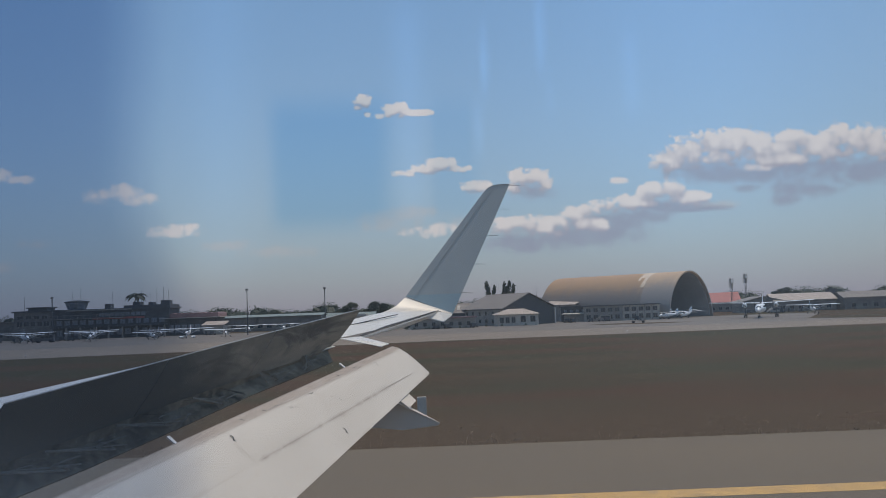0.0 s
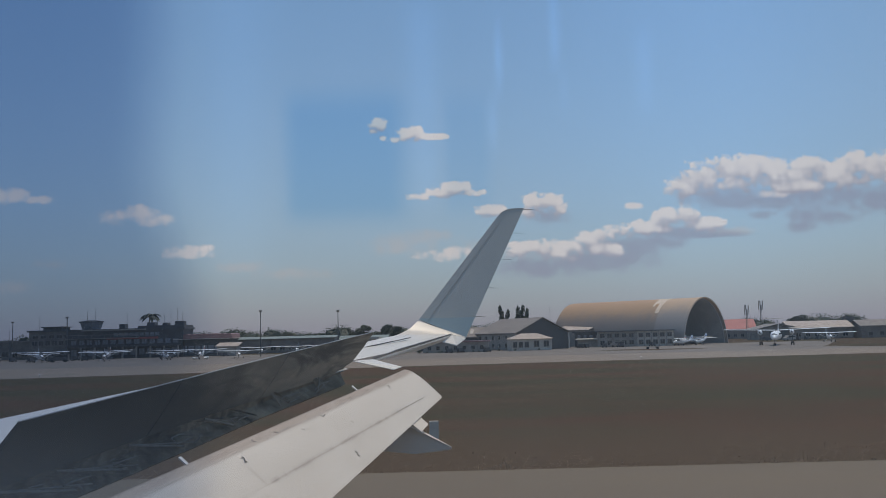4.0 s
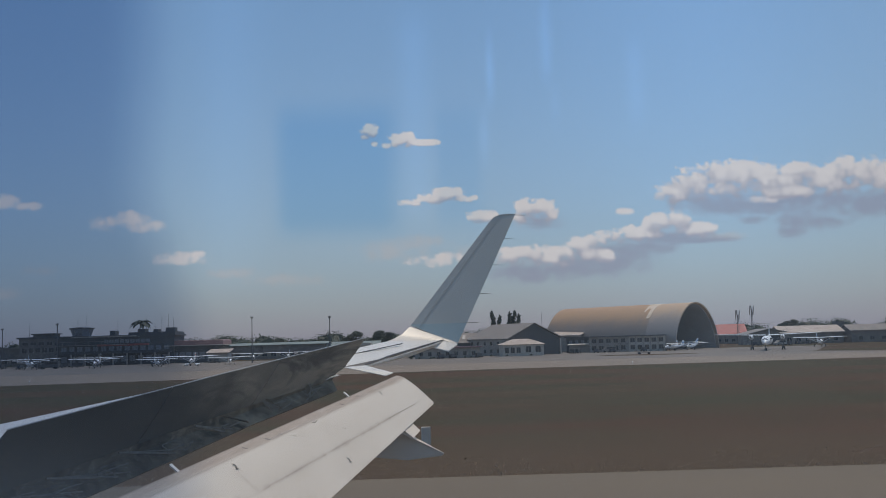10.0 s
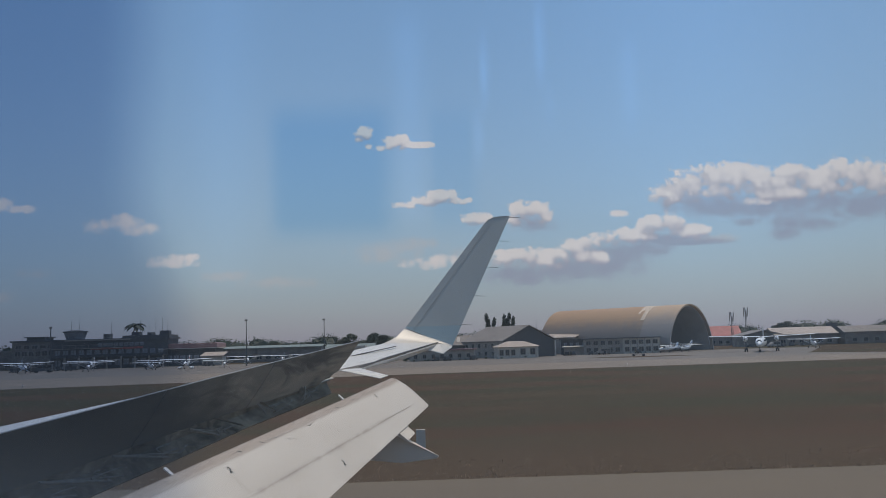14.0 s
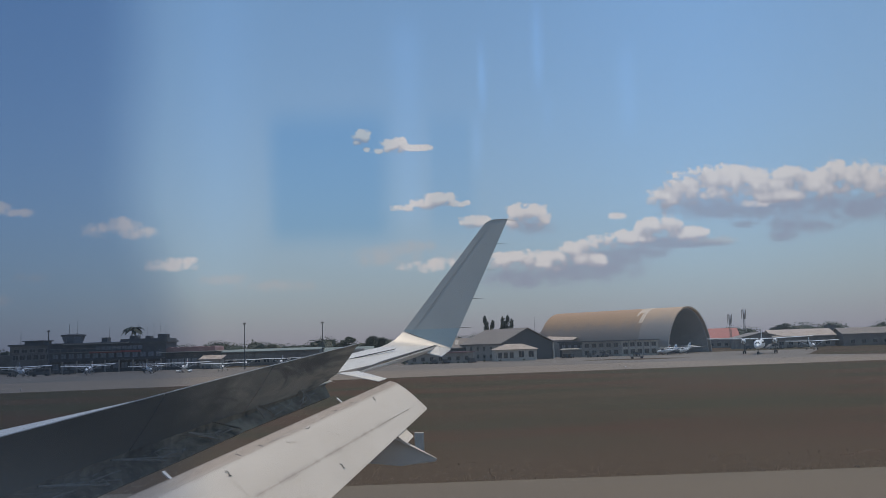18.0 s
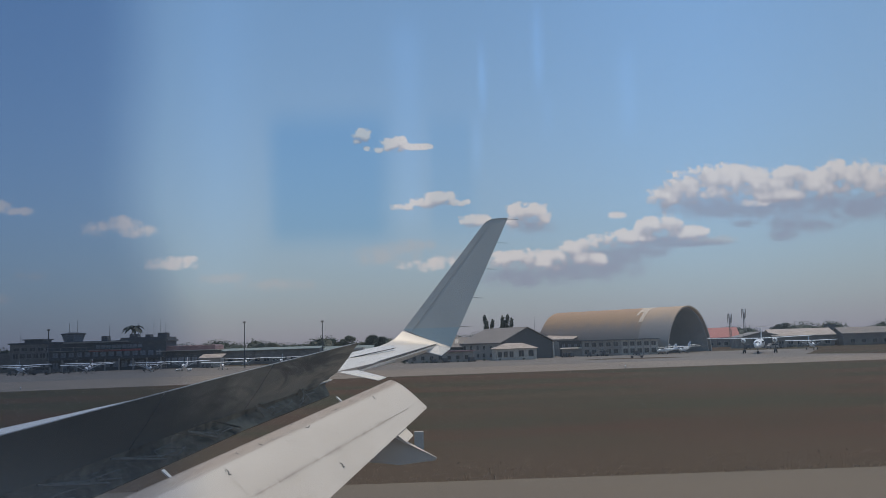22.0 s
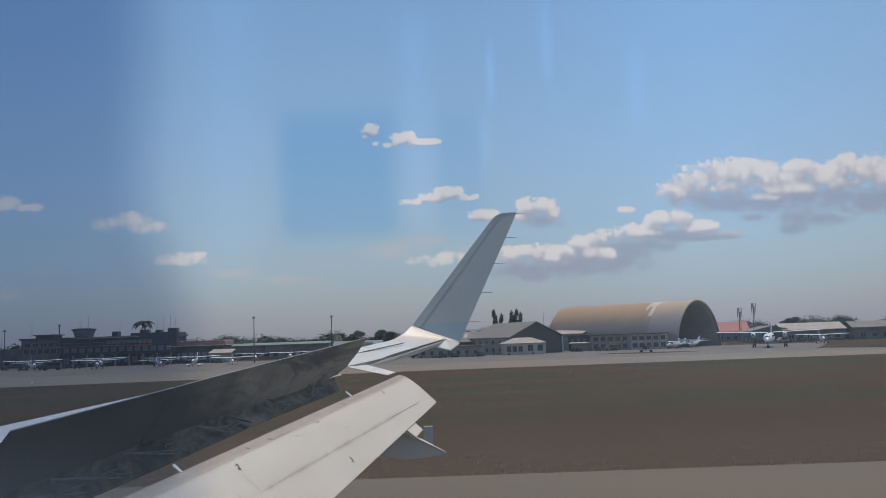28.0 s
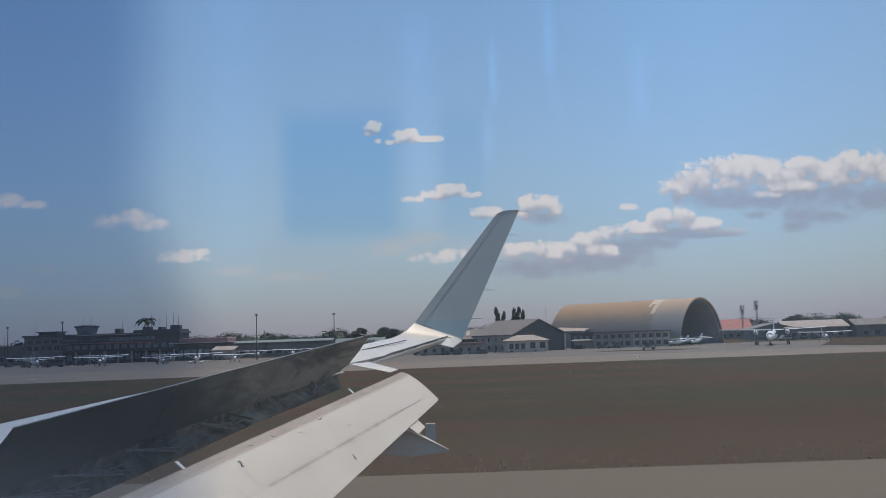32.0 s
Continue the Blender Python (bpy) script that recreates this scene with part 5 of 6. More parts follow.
building("cargo_hall", pose(436, 300, 0), 60, 26, 8.5, STEEL_DARK, "ridge_x", SHEET_RED, 3.5, ((1.0, 2.0, 3.0, 12, 0.03, 0.97),), "long cargo hall with a red roof", "hall", 24)
building("cargo_hall", pose(486, 306, 0), 36, 26, 11.0, SHEET_PINK, "flat", SHEET_GREY, 0.5, (), "tall dull red cargo block", "hall")
dom = building("domestic_terminal", pose(500, 268, 0), 64, 18, 6.2, DARK_WALL, "flat", SHEET_GREY, 0.6, ((0.9, 2.4, 2.6, 16, 0.03, 0.97),),
               "long low dark terminal with a lookout room", "terminal", over=2.0)
part("lookout_room", boxes((2, 14, -3, 3, 6.8, 9.6)), PLASTER_GREY, dom)
part("lookout_roof", boxes((1, 15, -4, 4, 9.6, 10.1)), STEEL_DARK, dom)

# main terminal with its roof lettering
main = building("main_terminal", pose(660, 306, 0), 130, 34, 11.0, DARK_WALL, "flat", DARK_WALL, 0.7,
                ((0.9, 2.6, 3.4, 28, 0.02, 0.98), (5.6, 2.4, 3.4, 28, 0.02, 0.98)), "wide dark main terminal with roof lettering", "terminal", over=4.0)
part("upper_deck", boxes((-46, 58, -14, 14, 11.6, 14.6)), GLASS_DARK, main)
part("upper_roof", boxes((-52, 64, -19, 17, 14.6, 15.3)), DARK_WALL, main)


def lettering(parent, words, x, y, z, size):
    """Raised roof letters, one mesh to a word."""
    for word in words.split():
        font = bpy.data.curves.new("word", "FONT")
        font.body, font.size, font.extrude = word, size, 0.1
        tmp = bpy.data.objects.new("tmp", font)
        scene.collection.objects.link(tmp)
        data = bpy.data.meshes.new_from_object(tmp.evaluated_get(bpy.context.evaluated_depsgraph_get()))
        bpy.data.objects.remove(tmp)
        data.materials.append(PLANE_WHITE)
        ob = part("roof_word", data, None, parent, "white roof letters")
        ob.matrix_basis = pose(x, y, z, 90)
        x += max(v.co.x for v in data.vertices) + size * 0.45
    return x


x = lettering(main, "WELCOME TO", -32, -17, 15.3, 2.6)
for k in range(2):
    part("name_bar", boxes((x, x + 8.5, -17.1, -16.9, 15.5, 17.1)), PLANE_WHITE, main, "plain white bar in the roof sign")
    x += 10
lettering(main, "INTERNATIONAL AIRPORT", x, -17, 15.3, 2.6)
for x in (-50, -38, -20, 0, 18, 40, 55):
    mast(660 + x, 300, 6.0, base=15.3)
for x in (560, 610, 660, 720, 470, 440, 520):
    flood_mast(x, 262, 22.0)

# new terminal under construction: glass hall below a white roof of waves
hall = building("new_terminal", pose(1040, 290, 0), 260, 40, 13.0, SHEET_GREEN, "flat", STEEL_DARK, 0.3, (), "long glazed terminal under construction", "terminal", over=1.0)
for k in range(26):
    part("glass_bay", boxes((-130 + 10 * k + 0.3, -130 + 10 * k + 9.7, -20.08, -19.9, 4.5, 12.6)), GLASS_DARK, hall)
for k in range(22):
    bm = bmesh.new()
    x0, x1 = -140 + 280 * k / 22, -140 + 280 * (k + 1) / 22
    arc = [(x0 + (x1 - x0) * j / 8, 14.2 + 3.4 * math.sin(math.pi * j / 8) ** 1.4) for j in range(9)]
    loft(bm, [[(x, y, z) for x, z in arc] + [(x1, y, 13.4), (x0, y, 13.4)] for y in (-28, 24)])
    part("roof_wave", bm, PLANE_WHITE, hall)


def air_bridge(x, y):
    top = empty("air_bridge", pose(x, y, 0), "unfinished white lattice air bridge", "air bridge", "air bridges")
    for z in (4.6, 7.4):
        for yy in (-1.4, 1.4):
            part("rail", rod(bmesh.new(), (0, yy, z), (24, yy, z), 0.12, 0.12, 6), PLANE_WHITE, top)
    for k in range(12):
        for yy in (-1.4, 1.4):
            part("brace", rod(bmesh.new(), (2 * k, yy, 4.6 if k % 2 else 7.4), (2 * k + 2, yy, 7.4 if k % 2 else 4.6), 0.08, 0.08, 5), PLANE_WHITE, top)
    part("deck", boxes((0, 24, -1.4, 1.4, 4.4, 4.55)), PLASTER_GREY, top)
    for x2 in (6, 22):
        part("support", boxes((x2 - 0.5, x2 + 0.5, -1.2, 1.2, -0.2, 4.42)), PLANE_WHITE, top)
    part("cabin", boxes((24, 28, -2, 2, 4.2, 7.8)), PLASTER, top)


for x in (925, 985, 1045, 1105):
    air_bridge(x, 258)


def tower_crane(x, y, h, arm, turn):
    top = empty("tower_crane", pose(x, y, 0, 0, 0, turn), "tall lattice tower crane over the building site", "crane", "tower cranes")
    for sx in (-1, 1):
        for sy in (-1, 1):
            part("mast_leg", rod(bmesh.new(), (sx, sy, -0.2), (sx, sy, h), 0.14, 0.14, 5), CRANE_YELLOW, top)
    for k in range(int(h / 2)):
        for s in (-1, 1):
            part("brace", rod(bmesh.new(), (-1, s, 2 * k), (1, s, 2 * k + 2), 0.07, 0.07, 4), CRANE_YELLOW, top)
            part("brace", rod(bmesh.new(), (s, -1, 2 * k), (s, 1, 2 * k + 2), 0.07, 0.07, 4), CRANE_YELLOW, top)
    for yy, z in ((-0.7, h), (0.7, h), (0, h + 1.4)):
        part("jib_rail", rod(bmesh.new(), (-12, yy, z), (arm, yy, z), 0.1, 0.1, 5), CRANE_YELLOW, top)
    for k in range(int((arm + 12) / 2)):
        part("jib_brace", rod(bmesh.new(), (-12 + 2 * k, -0.7, h), (-11 + 2 * k, 0, h + 1.4), 0.06, 0.06, 4), CRANE_YELLOW, top)
        part("jib_brace", rod(bmesh.new(), (-11 + 2 * k, 0, h + 1.4), (-10 + 2 * k, 0.7, h), 0.06, 0.06, 4), CRANE_YELLOW, top)
    part("counterweight", boxes((-12, -9, -1.2, 1.2, h - 2.4, h)), STEEL_DARK, top)
    part("cab", boxes((1.1, 2.9, -1.8, -0.2, h - 2.2, h)), PLASTER_GREY, top)


tower_crane(905, 345, 34, 45, 170)
tower_crane(1010, 350, 38, 50, 10)
tower_crane(1190, 345, 40, 40, 120)
for k in range(24):
    building("site_barrier", pose(915 + 11 * k, 236, 0), 9.5, 0.4, 1.1, PLANE_WHITE if k % 2 else PLANE_RED, "flat", PLASTER, 0.02, (),
             "red and white site barrier", "barrier", over=0.0)
for x, y, w, h in ((830, 520, 14, 22), (790, 560, 18, 30), (850, 600, 12, 34), (870, 610, 13, 36), (760, 540, 12, 24)):
    building("far_block", pose(x, y, 0), w, 14, h, DARK_WALL, "flat", DARK_WALL, 0.3,
             tuple((1.5 + 4 * j, 1.8, 1.6, 4, 0.05, 0.95) for j in range(int(h / 4))), "distant grey tower block", "tower block")

# ---------------------------------------------------------------- aircraft on the apron


def tube(rows, sides=14):
    """A body along y from rows of (y, z middle, half width, half height)."""
    return loft(bmesh.new(), [[(w * math.cos(a), y, z + h * math.sin(a)) for a in [k * math.tau / sides for k in range(sides)]] for y, z, w, h in rows])


def blade(le0, te0, le1, te1, thick0, thick1, up=(0, 0, 1), camber=0.0):
    """A wing or fin panel between two chords."""
    return loft(bmesh.new(), [section(le0, te0, up, thick0, camber, 6), section(le1, te1, up, thick1, camber * 0.7, 6)])


def wheel(parent, x, y, r, w):
    return part("wheel", rod(bmesh.new(), (x - w / 2, y, r), (x + w / 2, y, r), r, r, 12), RUBBER, parent)


def light_aircraft(m, trim, floats=False):
    """High-wing single, on wheels or floats, nose towards -y."""
    top = empty("light_aircraft", m, "small white high-wing propeller aircraft on the apron", "aircraft", "parked light aircraft")
    body = part("fuselage", tube([(-3.6, 1.55, 0.12, 0.12), (-3.2, 1.55, 0.36, 0.40), (-1.6, 1.7, 0.52, 0.66), (0.2, 1.8, 0.60, 0.86), (2.4, 1.8, 0.52, 0.70), (5.6, 2.0, 0.16, 0.28), (6.4, 2.1, 0.06, 0.15)]), PLANE_WHITE, top, "", True)
    part("cheat_line", tube([(-3.0, 1.45, 0.40, 0.06), (0.2, 1.6, 0.615, 0.07), (5.4, 1.95, 0.2, 0.05)], 8), trim, body, "coloured stripe")
    part("windscreen", tube([(-1.75, 2.05, 0.45, 0.2), (-1.0, 2.25, 0.54, 0.36), (-0.4, 2.3, 0.56, 0.38)], 10), GLASS_DARK, body)
    for s in (-1, 1):
        wing = part("wing", blade((s * 0.2, -0.9, 2.85), (s * 0.2, 1.1, 2.8), (s * 7.9, -0.5, 3.05), (s * 7.9, 0.75, 3.02), 0.09, 0.07, (0, 0, 1), 0.20), PLANE_WHITE, top)
        part("strut", rod(bmesh.new(), (s * 0.6, 0.1, 1.3), (s * 3.6, 0.0, 2.85), 0.06, 0.06, 6), PLANE_WHITE, wing)
        part("tailplane", blade((s * 0.05, 5.3, 2.2), (s * 0.05, 6.5, 2.2), (s * 3.0, 5.6, 2.25), (s * 3.0, 6.4, 2.25), 0.05, 0.03), PLANE_WHITE, top)
        leg = part("gear_leg", rod(bmesh.new(), (s * 0.4, 0.5, 1.1), (s * 1.6, 0.5, 0.38), 0.07, 0.05, 6), PLANE_WHITE, top)
        wheel(leg, s * 1.65, 0.5, 0.36, 0.22)
        if floats:
            part("float", tube([(-4.4, 0.55, 0.05, 0.05), (-3.6, 0.5, 0.35, 0.3), (1.0, 0.45, 0.4, 0.4), (3.8, 0.6, 0.08, 0.12)], 8), PLANE_WHITE, leg, "white float").matrix_basis = pose(s * 1.7, 0, 0)
    nose = part("gear_leg", rod(bmesh.new(), (0, -2.6, 1.2), (0, -2.7, 0.35), 0.06, 0.05, 6), PLANE_WHITE, top)
    wheel(nose, 0, -2.7, 0.32, 0.2)
    fin = part("fin", blade((0, 4.6, 2.2), (0, 6.5, 2.15), (0, 5.9, 4.3), (0, 6.8, 4.3), 0.06, 0.04, (1, 0, 0)), PLANE_WHITE, top)
    part("fin_stripe", boxes((-0.10, 0.10, 5.75, 6.5, 3.2, 3.5)), trim, fin, "coloured fin stripe")
    hub = part("spinner", tube([(-4.15, 1.55, 0.02, 0.02), (-3.9, 1.55, 0.16, 0.16), (-3.6, 1.55, 0.2, 0.2)], 10), STEEL_DARK, top)
    for k in range(3):
        a = k * math.tau / 3 + 0.4
        part("propeller_blade", rod(bmesh.new(), (0, -3.85, 1.55), (1.3 * math.cos(a), -3.85, 1.55 + 1.3 * math.sin(a)), 0.09, 0.04, 5), STEEL_DARK, hub)
    return top


one = light_aircraft(pose(-102.2, 229, 0, 0, 0, 30) @ Matrix.Scale(0.86, 4), PLANE_BLUE)
for x, y, turn, size in ((-84.2, 223.5, 20, 0.88), (-68.2, 221, 28, 0.72), (-50.4, 220, 12, 0.74), (-53.5, 262, 15, 0.85), (-44.0, 266, 5, 0.85),
                         (-125.0, 236, 32, 0.9), (98.5, 236, -14, 0.95), (69.0, 254, -55, 0.8), (60.5, 238.5, -68, 0.72), (66.0, 240.5, -40, 0.72), (-74.0, 246, 22, 0.8)):
    copy_thing(one, pose(x, y, 0, 0, 0, turn) @ Matrix.Scale(size, 4))
floater = light_aircraft(pose(-60.1, 222, 0, 0, 0, 6) @ Matrix.Scale(0.78, 4), PLANE_RED, floats=True)
tagged(floater, "small white high-wing aircraft on wheeled floats, on the apron", "aircraft", "parked light aircraft")
red_one = light_aircraft(pose(-92, 247, 0, 0, 0, 14) @ Matrix.Scale(0.8, 4), PLANE_RED)
for x, y, turn, size in ((-110.5, 247, 40, 0.8), (61.5, 247, -60, 0.75), (224, 246, 60, 0.9), (300, 240, 75, 0.9), (312, 241, 80, 0.9), (326, 240, 95, 0.9)):
    copy_thing(red_one, pose(x, y, 0, 0, 0, turn) @ Matrix.Scale(size, 4))


def turboprop(m):
    """Twin turboprop with a high wing and T-tail, nose towards -y."""
    top = empty("turboprop_airliner", m, "white twin-turboprop airliner with T-tail parked facing the runway", "aircraft")
    body = part("fuselage", tube([(-11.2, 2.2, 0.10, 0.12), (-10.6, 2.25, 0.55, 0.6), (-9.2, 2.55, 0.98, 1.02), (-7.4, 2.75, 1.15, 1.25), (6.5, 2.75, 1.15, 1.25), (11.5, 3.2, 0.65, 0.8), (14.0, 3.6, 0.15, 0.3)], 20), PLANE_WHITE, top, "", True)
    for a0, a1 in ((38, 62), (65, 88), (92, 115), (118, 142)):
        ring = []
        for y, c, w, h in ((-10.15, 2.346, 0.69, 0.735), (-9.55, 2.475, 0.89, 0.925)):
            arc = [radians(a0 + (a1 - a0) * k / 4) for k in range(5)]
            ring.append([(w * 1.015 * math.cos(a), y, c + h * 1.015 * math.sin(a)) for a in arc] + [(w * 0.98 * math.cos(a), y, c + h * 0.98 * math.sin(a)) for a in arc[::-1]])
        part("cockpit_window", loft(bmesh.new(), ring), GLASS_DARK, body)
    for s in (-1, 1):
        for k in range(14):
            part("cabin_window", boxes((s * 1.11 - 0.04, s * 1.11 + 0.04, -6.4 + 0.85 * k, -6.05 + 0.85 * k, 3.0, 3.45)), GLASS_DARK, body)
        wing = part("wing", blade((s * 0.2, -1.6, 4.15), (s * 0.2, 1.5, 4.1), (s * 14.2, -0.6, 4.6), (s * 14.2, 0.9, 4.58), 0.14, 0.09, (0, 0, 1), 0.20), PLANE_WHITE, top)
        pod = part("nacelle", tube([(-3.6, 3.7, 0.25, 0.3), (-3.0, 3.65, 0.55, 0.62), (-0.5, 3.6, 0.65, 0.75), (3.0, 3.7, 0.35, 0.45), (4.0, 3.8, 0.1, 0.15)], 12), PLANE_WHITE, wing, "", True)
        pod.matrix_basis = pose(s * 4.2, 0, 0)
        for k in range(6):
            a = k * math.tau / 6 + 0.3
            part("propeller_blade", rod(bmesh.new(), (s * 4.2, -3.75, 3.7), (s * 4.2 + 2.0 * math.cos(a), -3.75, 3.7 + 2.0 * math.sin(a)), 0.05, 0.03, 6), STEEL_DARK, wing)
        leg = part("gear_leg", rod(bmesh.new(), (s * 4.2, 0.6, 3.2), (s * 4.2, 0.4, 0.5), 0.16, 0.12, 8), STEEL_DARK, top)
        for d in (-0.3, 0.3):
            wheel(leg, s * 4.2 + d, 0.4, 0.5, 0.3)
        part("tailplane", blade((0, 13.1, 7.6), (0, 15.0, 7.6), (s * 4.4, 13.6, 7.65), (s * 4.4, 14.8, 7.65), 0.08, 0.05), PLANE_WHITE, top)
    part("fin", blade((0, 9.2, 3.6), (0, 13.6, 3.8), (0, 12.8, 7.6), (0, 15.0, 7.6), 0.14, 0.10, (1, 0, 0)), PLANE_WHITE, top)
    nose = part("gear_leg", rod(bmesh.new(), (0, -8.8, 1.8), (0, -8.9, 0.4), 0.12, 0.1, 8), STEEL_DARK, top)
    for d in (-0.2, 0.2):
        wheel(nose, d, -8.9, 0.4, 0.22)
    return top


turboprop(pose(76.9, 214, 0, 0, 0, -23) @ Matrix.Scale(0.83, 4))


def jet(m, length, tail, belly, label):
    """Twin jet, nose towards -y."""
    h = length / 2
    top = empty("jet_airliner", m, label, "aircraft", "parked jets")
    body = part("fuselage", tube([(-h, 3.4, 0.1, 0.1), (-h + 0.8, 3.5, 0.95, 0.95), (-h + 3, 3.8, 1.75, 1.8), (-h + 6, 3.9, 1.95, 2.0), (h - 11, 3.9, 1.95, 2.0), (h - 4, 4.6, 0.9, 1.1), (h, 5.2, 0.2, 0.25)], 20), PLANE_WHITE, top, "", True)
    part("tail_band", tube([(h - 10.6, 3.95, 1.95, 2.0), (h - 4, 4.6, 0.93, 1.13), (h - 1.2, 5.0, 0.42, 0.5)], 20), belly, body, "coloured tail band")
    part("windscreen", tube([(-h + 1.6, 4.3, 0.9, 0.3), (-h + 2.6, 4.55, 1.35, 0.35)], 12), GLASS_DARK, body)
    for s in (-1, 1):
        for k in range(int(length - 14)):
            part("cabin_window", boxes((s * 1.93 - 0.04, s * 1.93 + 0.04, -h + 6 + k * 0.95, -h + 6.3 + k * 0.95, 4.2, 4.6)), GLASS_DARK, body)
        wing = part("wing", blade((s * 1.6, -3.5, 3.0), (s * 1.6, 3.5, 2.9), (s * 16.5, 4.2, 4.2), (s * 16.5, 5.9, 4.2), 0.35, 0.10), PLANE_WHITE, top)
        pod = part("engine", tube([(-2.2, 0, 1.0, 1.0), (-1.0, 0, 1.15, 1.15), (1.0, 0, 1.0, 1.0), (2.6, 0, 0.5, 0.5)], 14), belly, wing, "", True)
        pod.matrix_basis = pose(s * 5.6, -3.2, 2.0)
        part("tailplane", blade((s * 0.3, h - 4.0, 5.2), (s * 0.3, h - 0.8, 5.2), (s * 6, h - 0.9, 5.6), (s * 6, h + 0.5, 5.6), 0.12, 0.06), PLANE_WHITE, top)
        leg = part("gear_leg", rod(bmesh.new(), (s * 3.0, 1.2, 2.8), (s * 3.0, 1.2, 0.5), 0.2, 0.16, 8), STEEL_DARK, top)
        for d in (-0.4, 0.4):
            wheel(leg, s * 3.0 + d, 1.2, 0.55, 0.35)
    part("fin", blade((0, h - 7.5, 5.4), (0, h - 0.5, 5.4), (0, h - 1.6, 11.6), (0, h + 0.9, 11.6), 0.2, 0.1, (1, 0, 0)), tail, top, "painted tail fin")
    nose = part("gear_leg", rod(bmesh.new(), (0, -h + 4.2, 2.2), (0, -h + 4.2, 0.4), 0.14, 0.12, 8), STEEL_DARK, top)
    for d in (-0.25, 0.25):
        wheel(nose, d, -h + 4.2, 0.42, 0.25)
    return top


jet(pose(560, 226, 0, 0, 0, -82), 34, PLANE_GOLD, PLANE_GOLD, "white jet airliner with a golden tail, parked")
jet(pose(600, 232, 0, 0, 0, 95), 34, PLANE_GOLD, PLANE_GOLD, "white jet airliner with a golden tail, parked")
jet(pose(470, 238, 0, 0, 0, -88), 30, PLANE_BLUE, PLANE_BLUE, "white jet airliner with a blue tail, parked")
jet(pose(640, 262, 0, 0, 0, 92), 33, PLANE_RED, PLANE_RED, "white jet airliner with a red tail, parked")

# ---------------------------------------------------------------- trees, grass and small things


def leaf_mesh(name, blobs, count, size, mat, seed):
    """A crown of many small leaf clumps spread over and through uneven blobs (x, y, z, rx, ry, rz)."""
    r = np.random.default_rng(seed)
    share = np.array([b[3] * b[5] + b[3] * b[4] for b in blobs])
    pick = r.choice(len(blobs), count, p=share / share.sum())
    way = r.normal(size=(count, 3))
    way /= np.linalg.norm(way, axis=1)[:, None]
    depth = r.random(count) ** 0.55
    b = np.array(blobs)[pick]
    mid = b[:, :3] + way * depth[:, None] * b[:, 3:6] * (0.82 + 0.2 * r.random((count, 1)))
    a = r.normal(size=(count, 3))
    a /= np.linalg.norm(a, axis=1)[:, None]
    c = np.cross(a, r.normal(size=(count, 3)))
    c /= np.linalg.norm(c, axis=1)[:, None]
    s = size * (0.6 + 0.8 * r.random((count, 1)))
    quad = np.stack([mid - a * s, mid + c * s * 0.7, mid + a * s, mid - c * s * 0.7], axis=1).reshape(-1, 3)
    data = bpy.data.meshes.new(name)
    data.from_pydata([tuple(v) for v in quad], [], [(4 * k, 4 * k + 1, 4 * k + 2, 4 * k + 3) for k in range(count)])
    data.materials.append(mat)
    return data


def broad_tree(seed, high, wide, mat, count=9000):
    """Trunk, forking limbs and an uneven crown."""
    r = random.Random(seed)
    top = empty("tree", pose(0, 0, 0), "broad dark green tree behind the apron", "tree")
    bm = bmesh.new()
    rod(bm, (0, 0, -0.3), (0.1, 0, high * 0.35), 0.30, 0.20, 8)
    part("trunk", bm, BARK, top)
    blobs = []
    for k in range(15):
        a, d = k * 2.4, wide * (0.12 + 0.58 * r.random())
        p = Vector((d * math.cos(a), d * math.sin(a), high * (0.42 + 0.50 * r.random() * (1.15 - d / wide))))
        part("limb", rod(bmesh.new(), (0.1, 0, high * (0.22 + 0.1 * r.random())), p, 0.12, 0.04, 6), BARK, top)
        s = wide * (0.15 + 0.15 * r.random())
        blobs.append((*p, s, s, s * (0.45 + 0.25 * r.random())))
    part("crown", leaf_mesh("crown", blobs, count, 0.19, mat, seed), None, top)
    return top


def poplar(seed, high):
    r = random.Random(seed)
    top = empty("cypress_tree", pose(0, 0, 0), "narrow dark columnar tree", "tree")
    part("trunk", rod(bmesh.new(), (0, 0, -0.3), (0, 0, high * 0.9), 0.18, 0.04, 6), BARK, top)
    blobs = [(0.3 * r.uniform(-1, 1), 0.3 * r.uniform(-1, 1), high * (0.08 + 0.105 * k), 1.35 - 0.10 * k, 1.35 - 0.10 * k, high * 0.12) for k in range(9)]
    part("crown", leaf_mesh("crown", blobs, 3000, 0.24, LEAF_DEEP, seed), None, top)
    return top


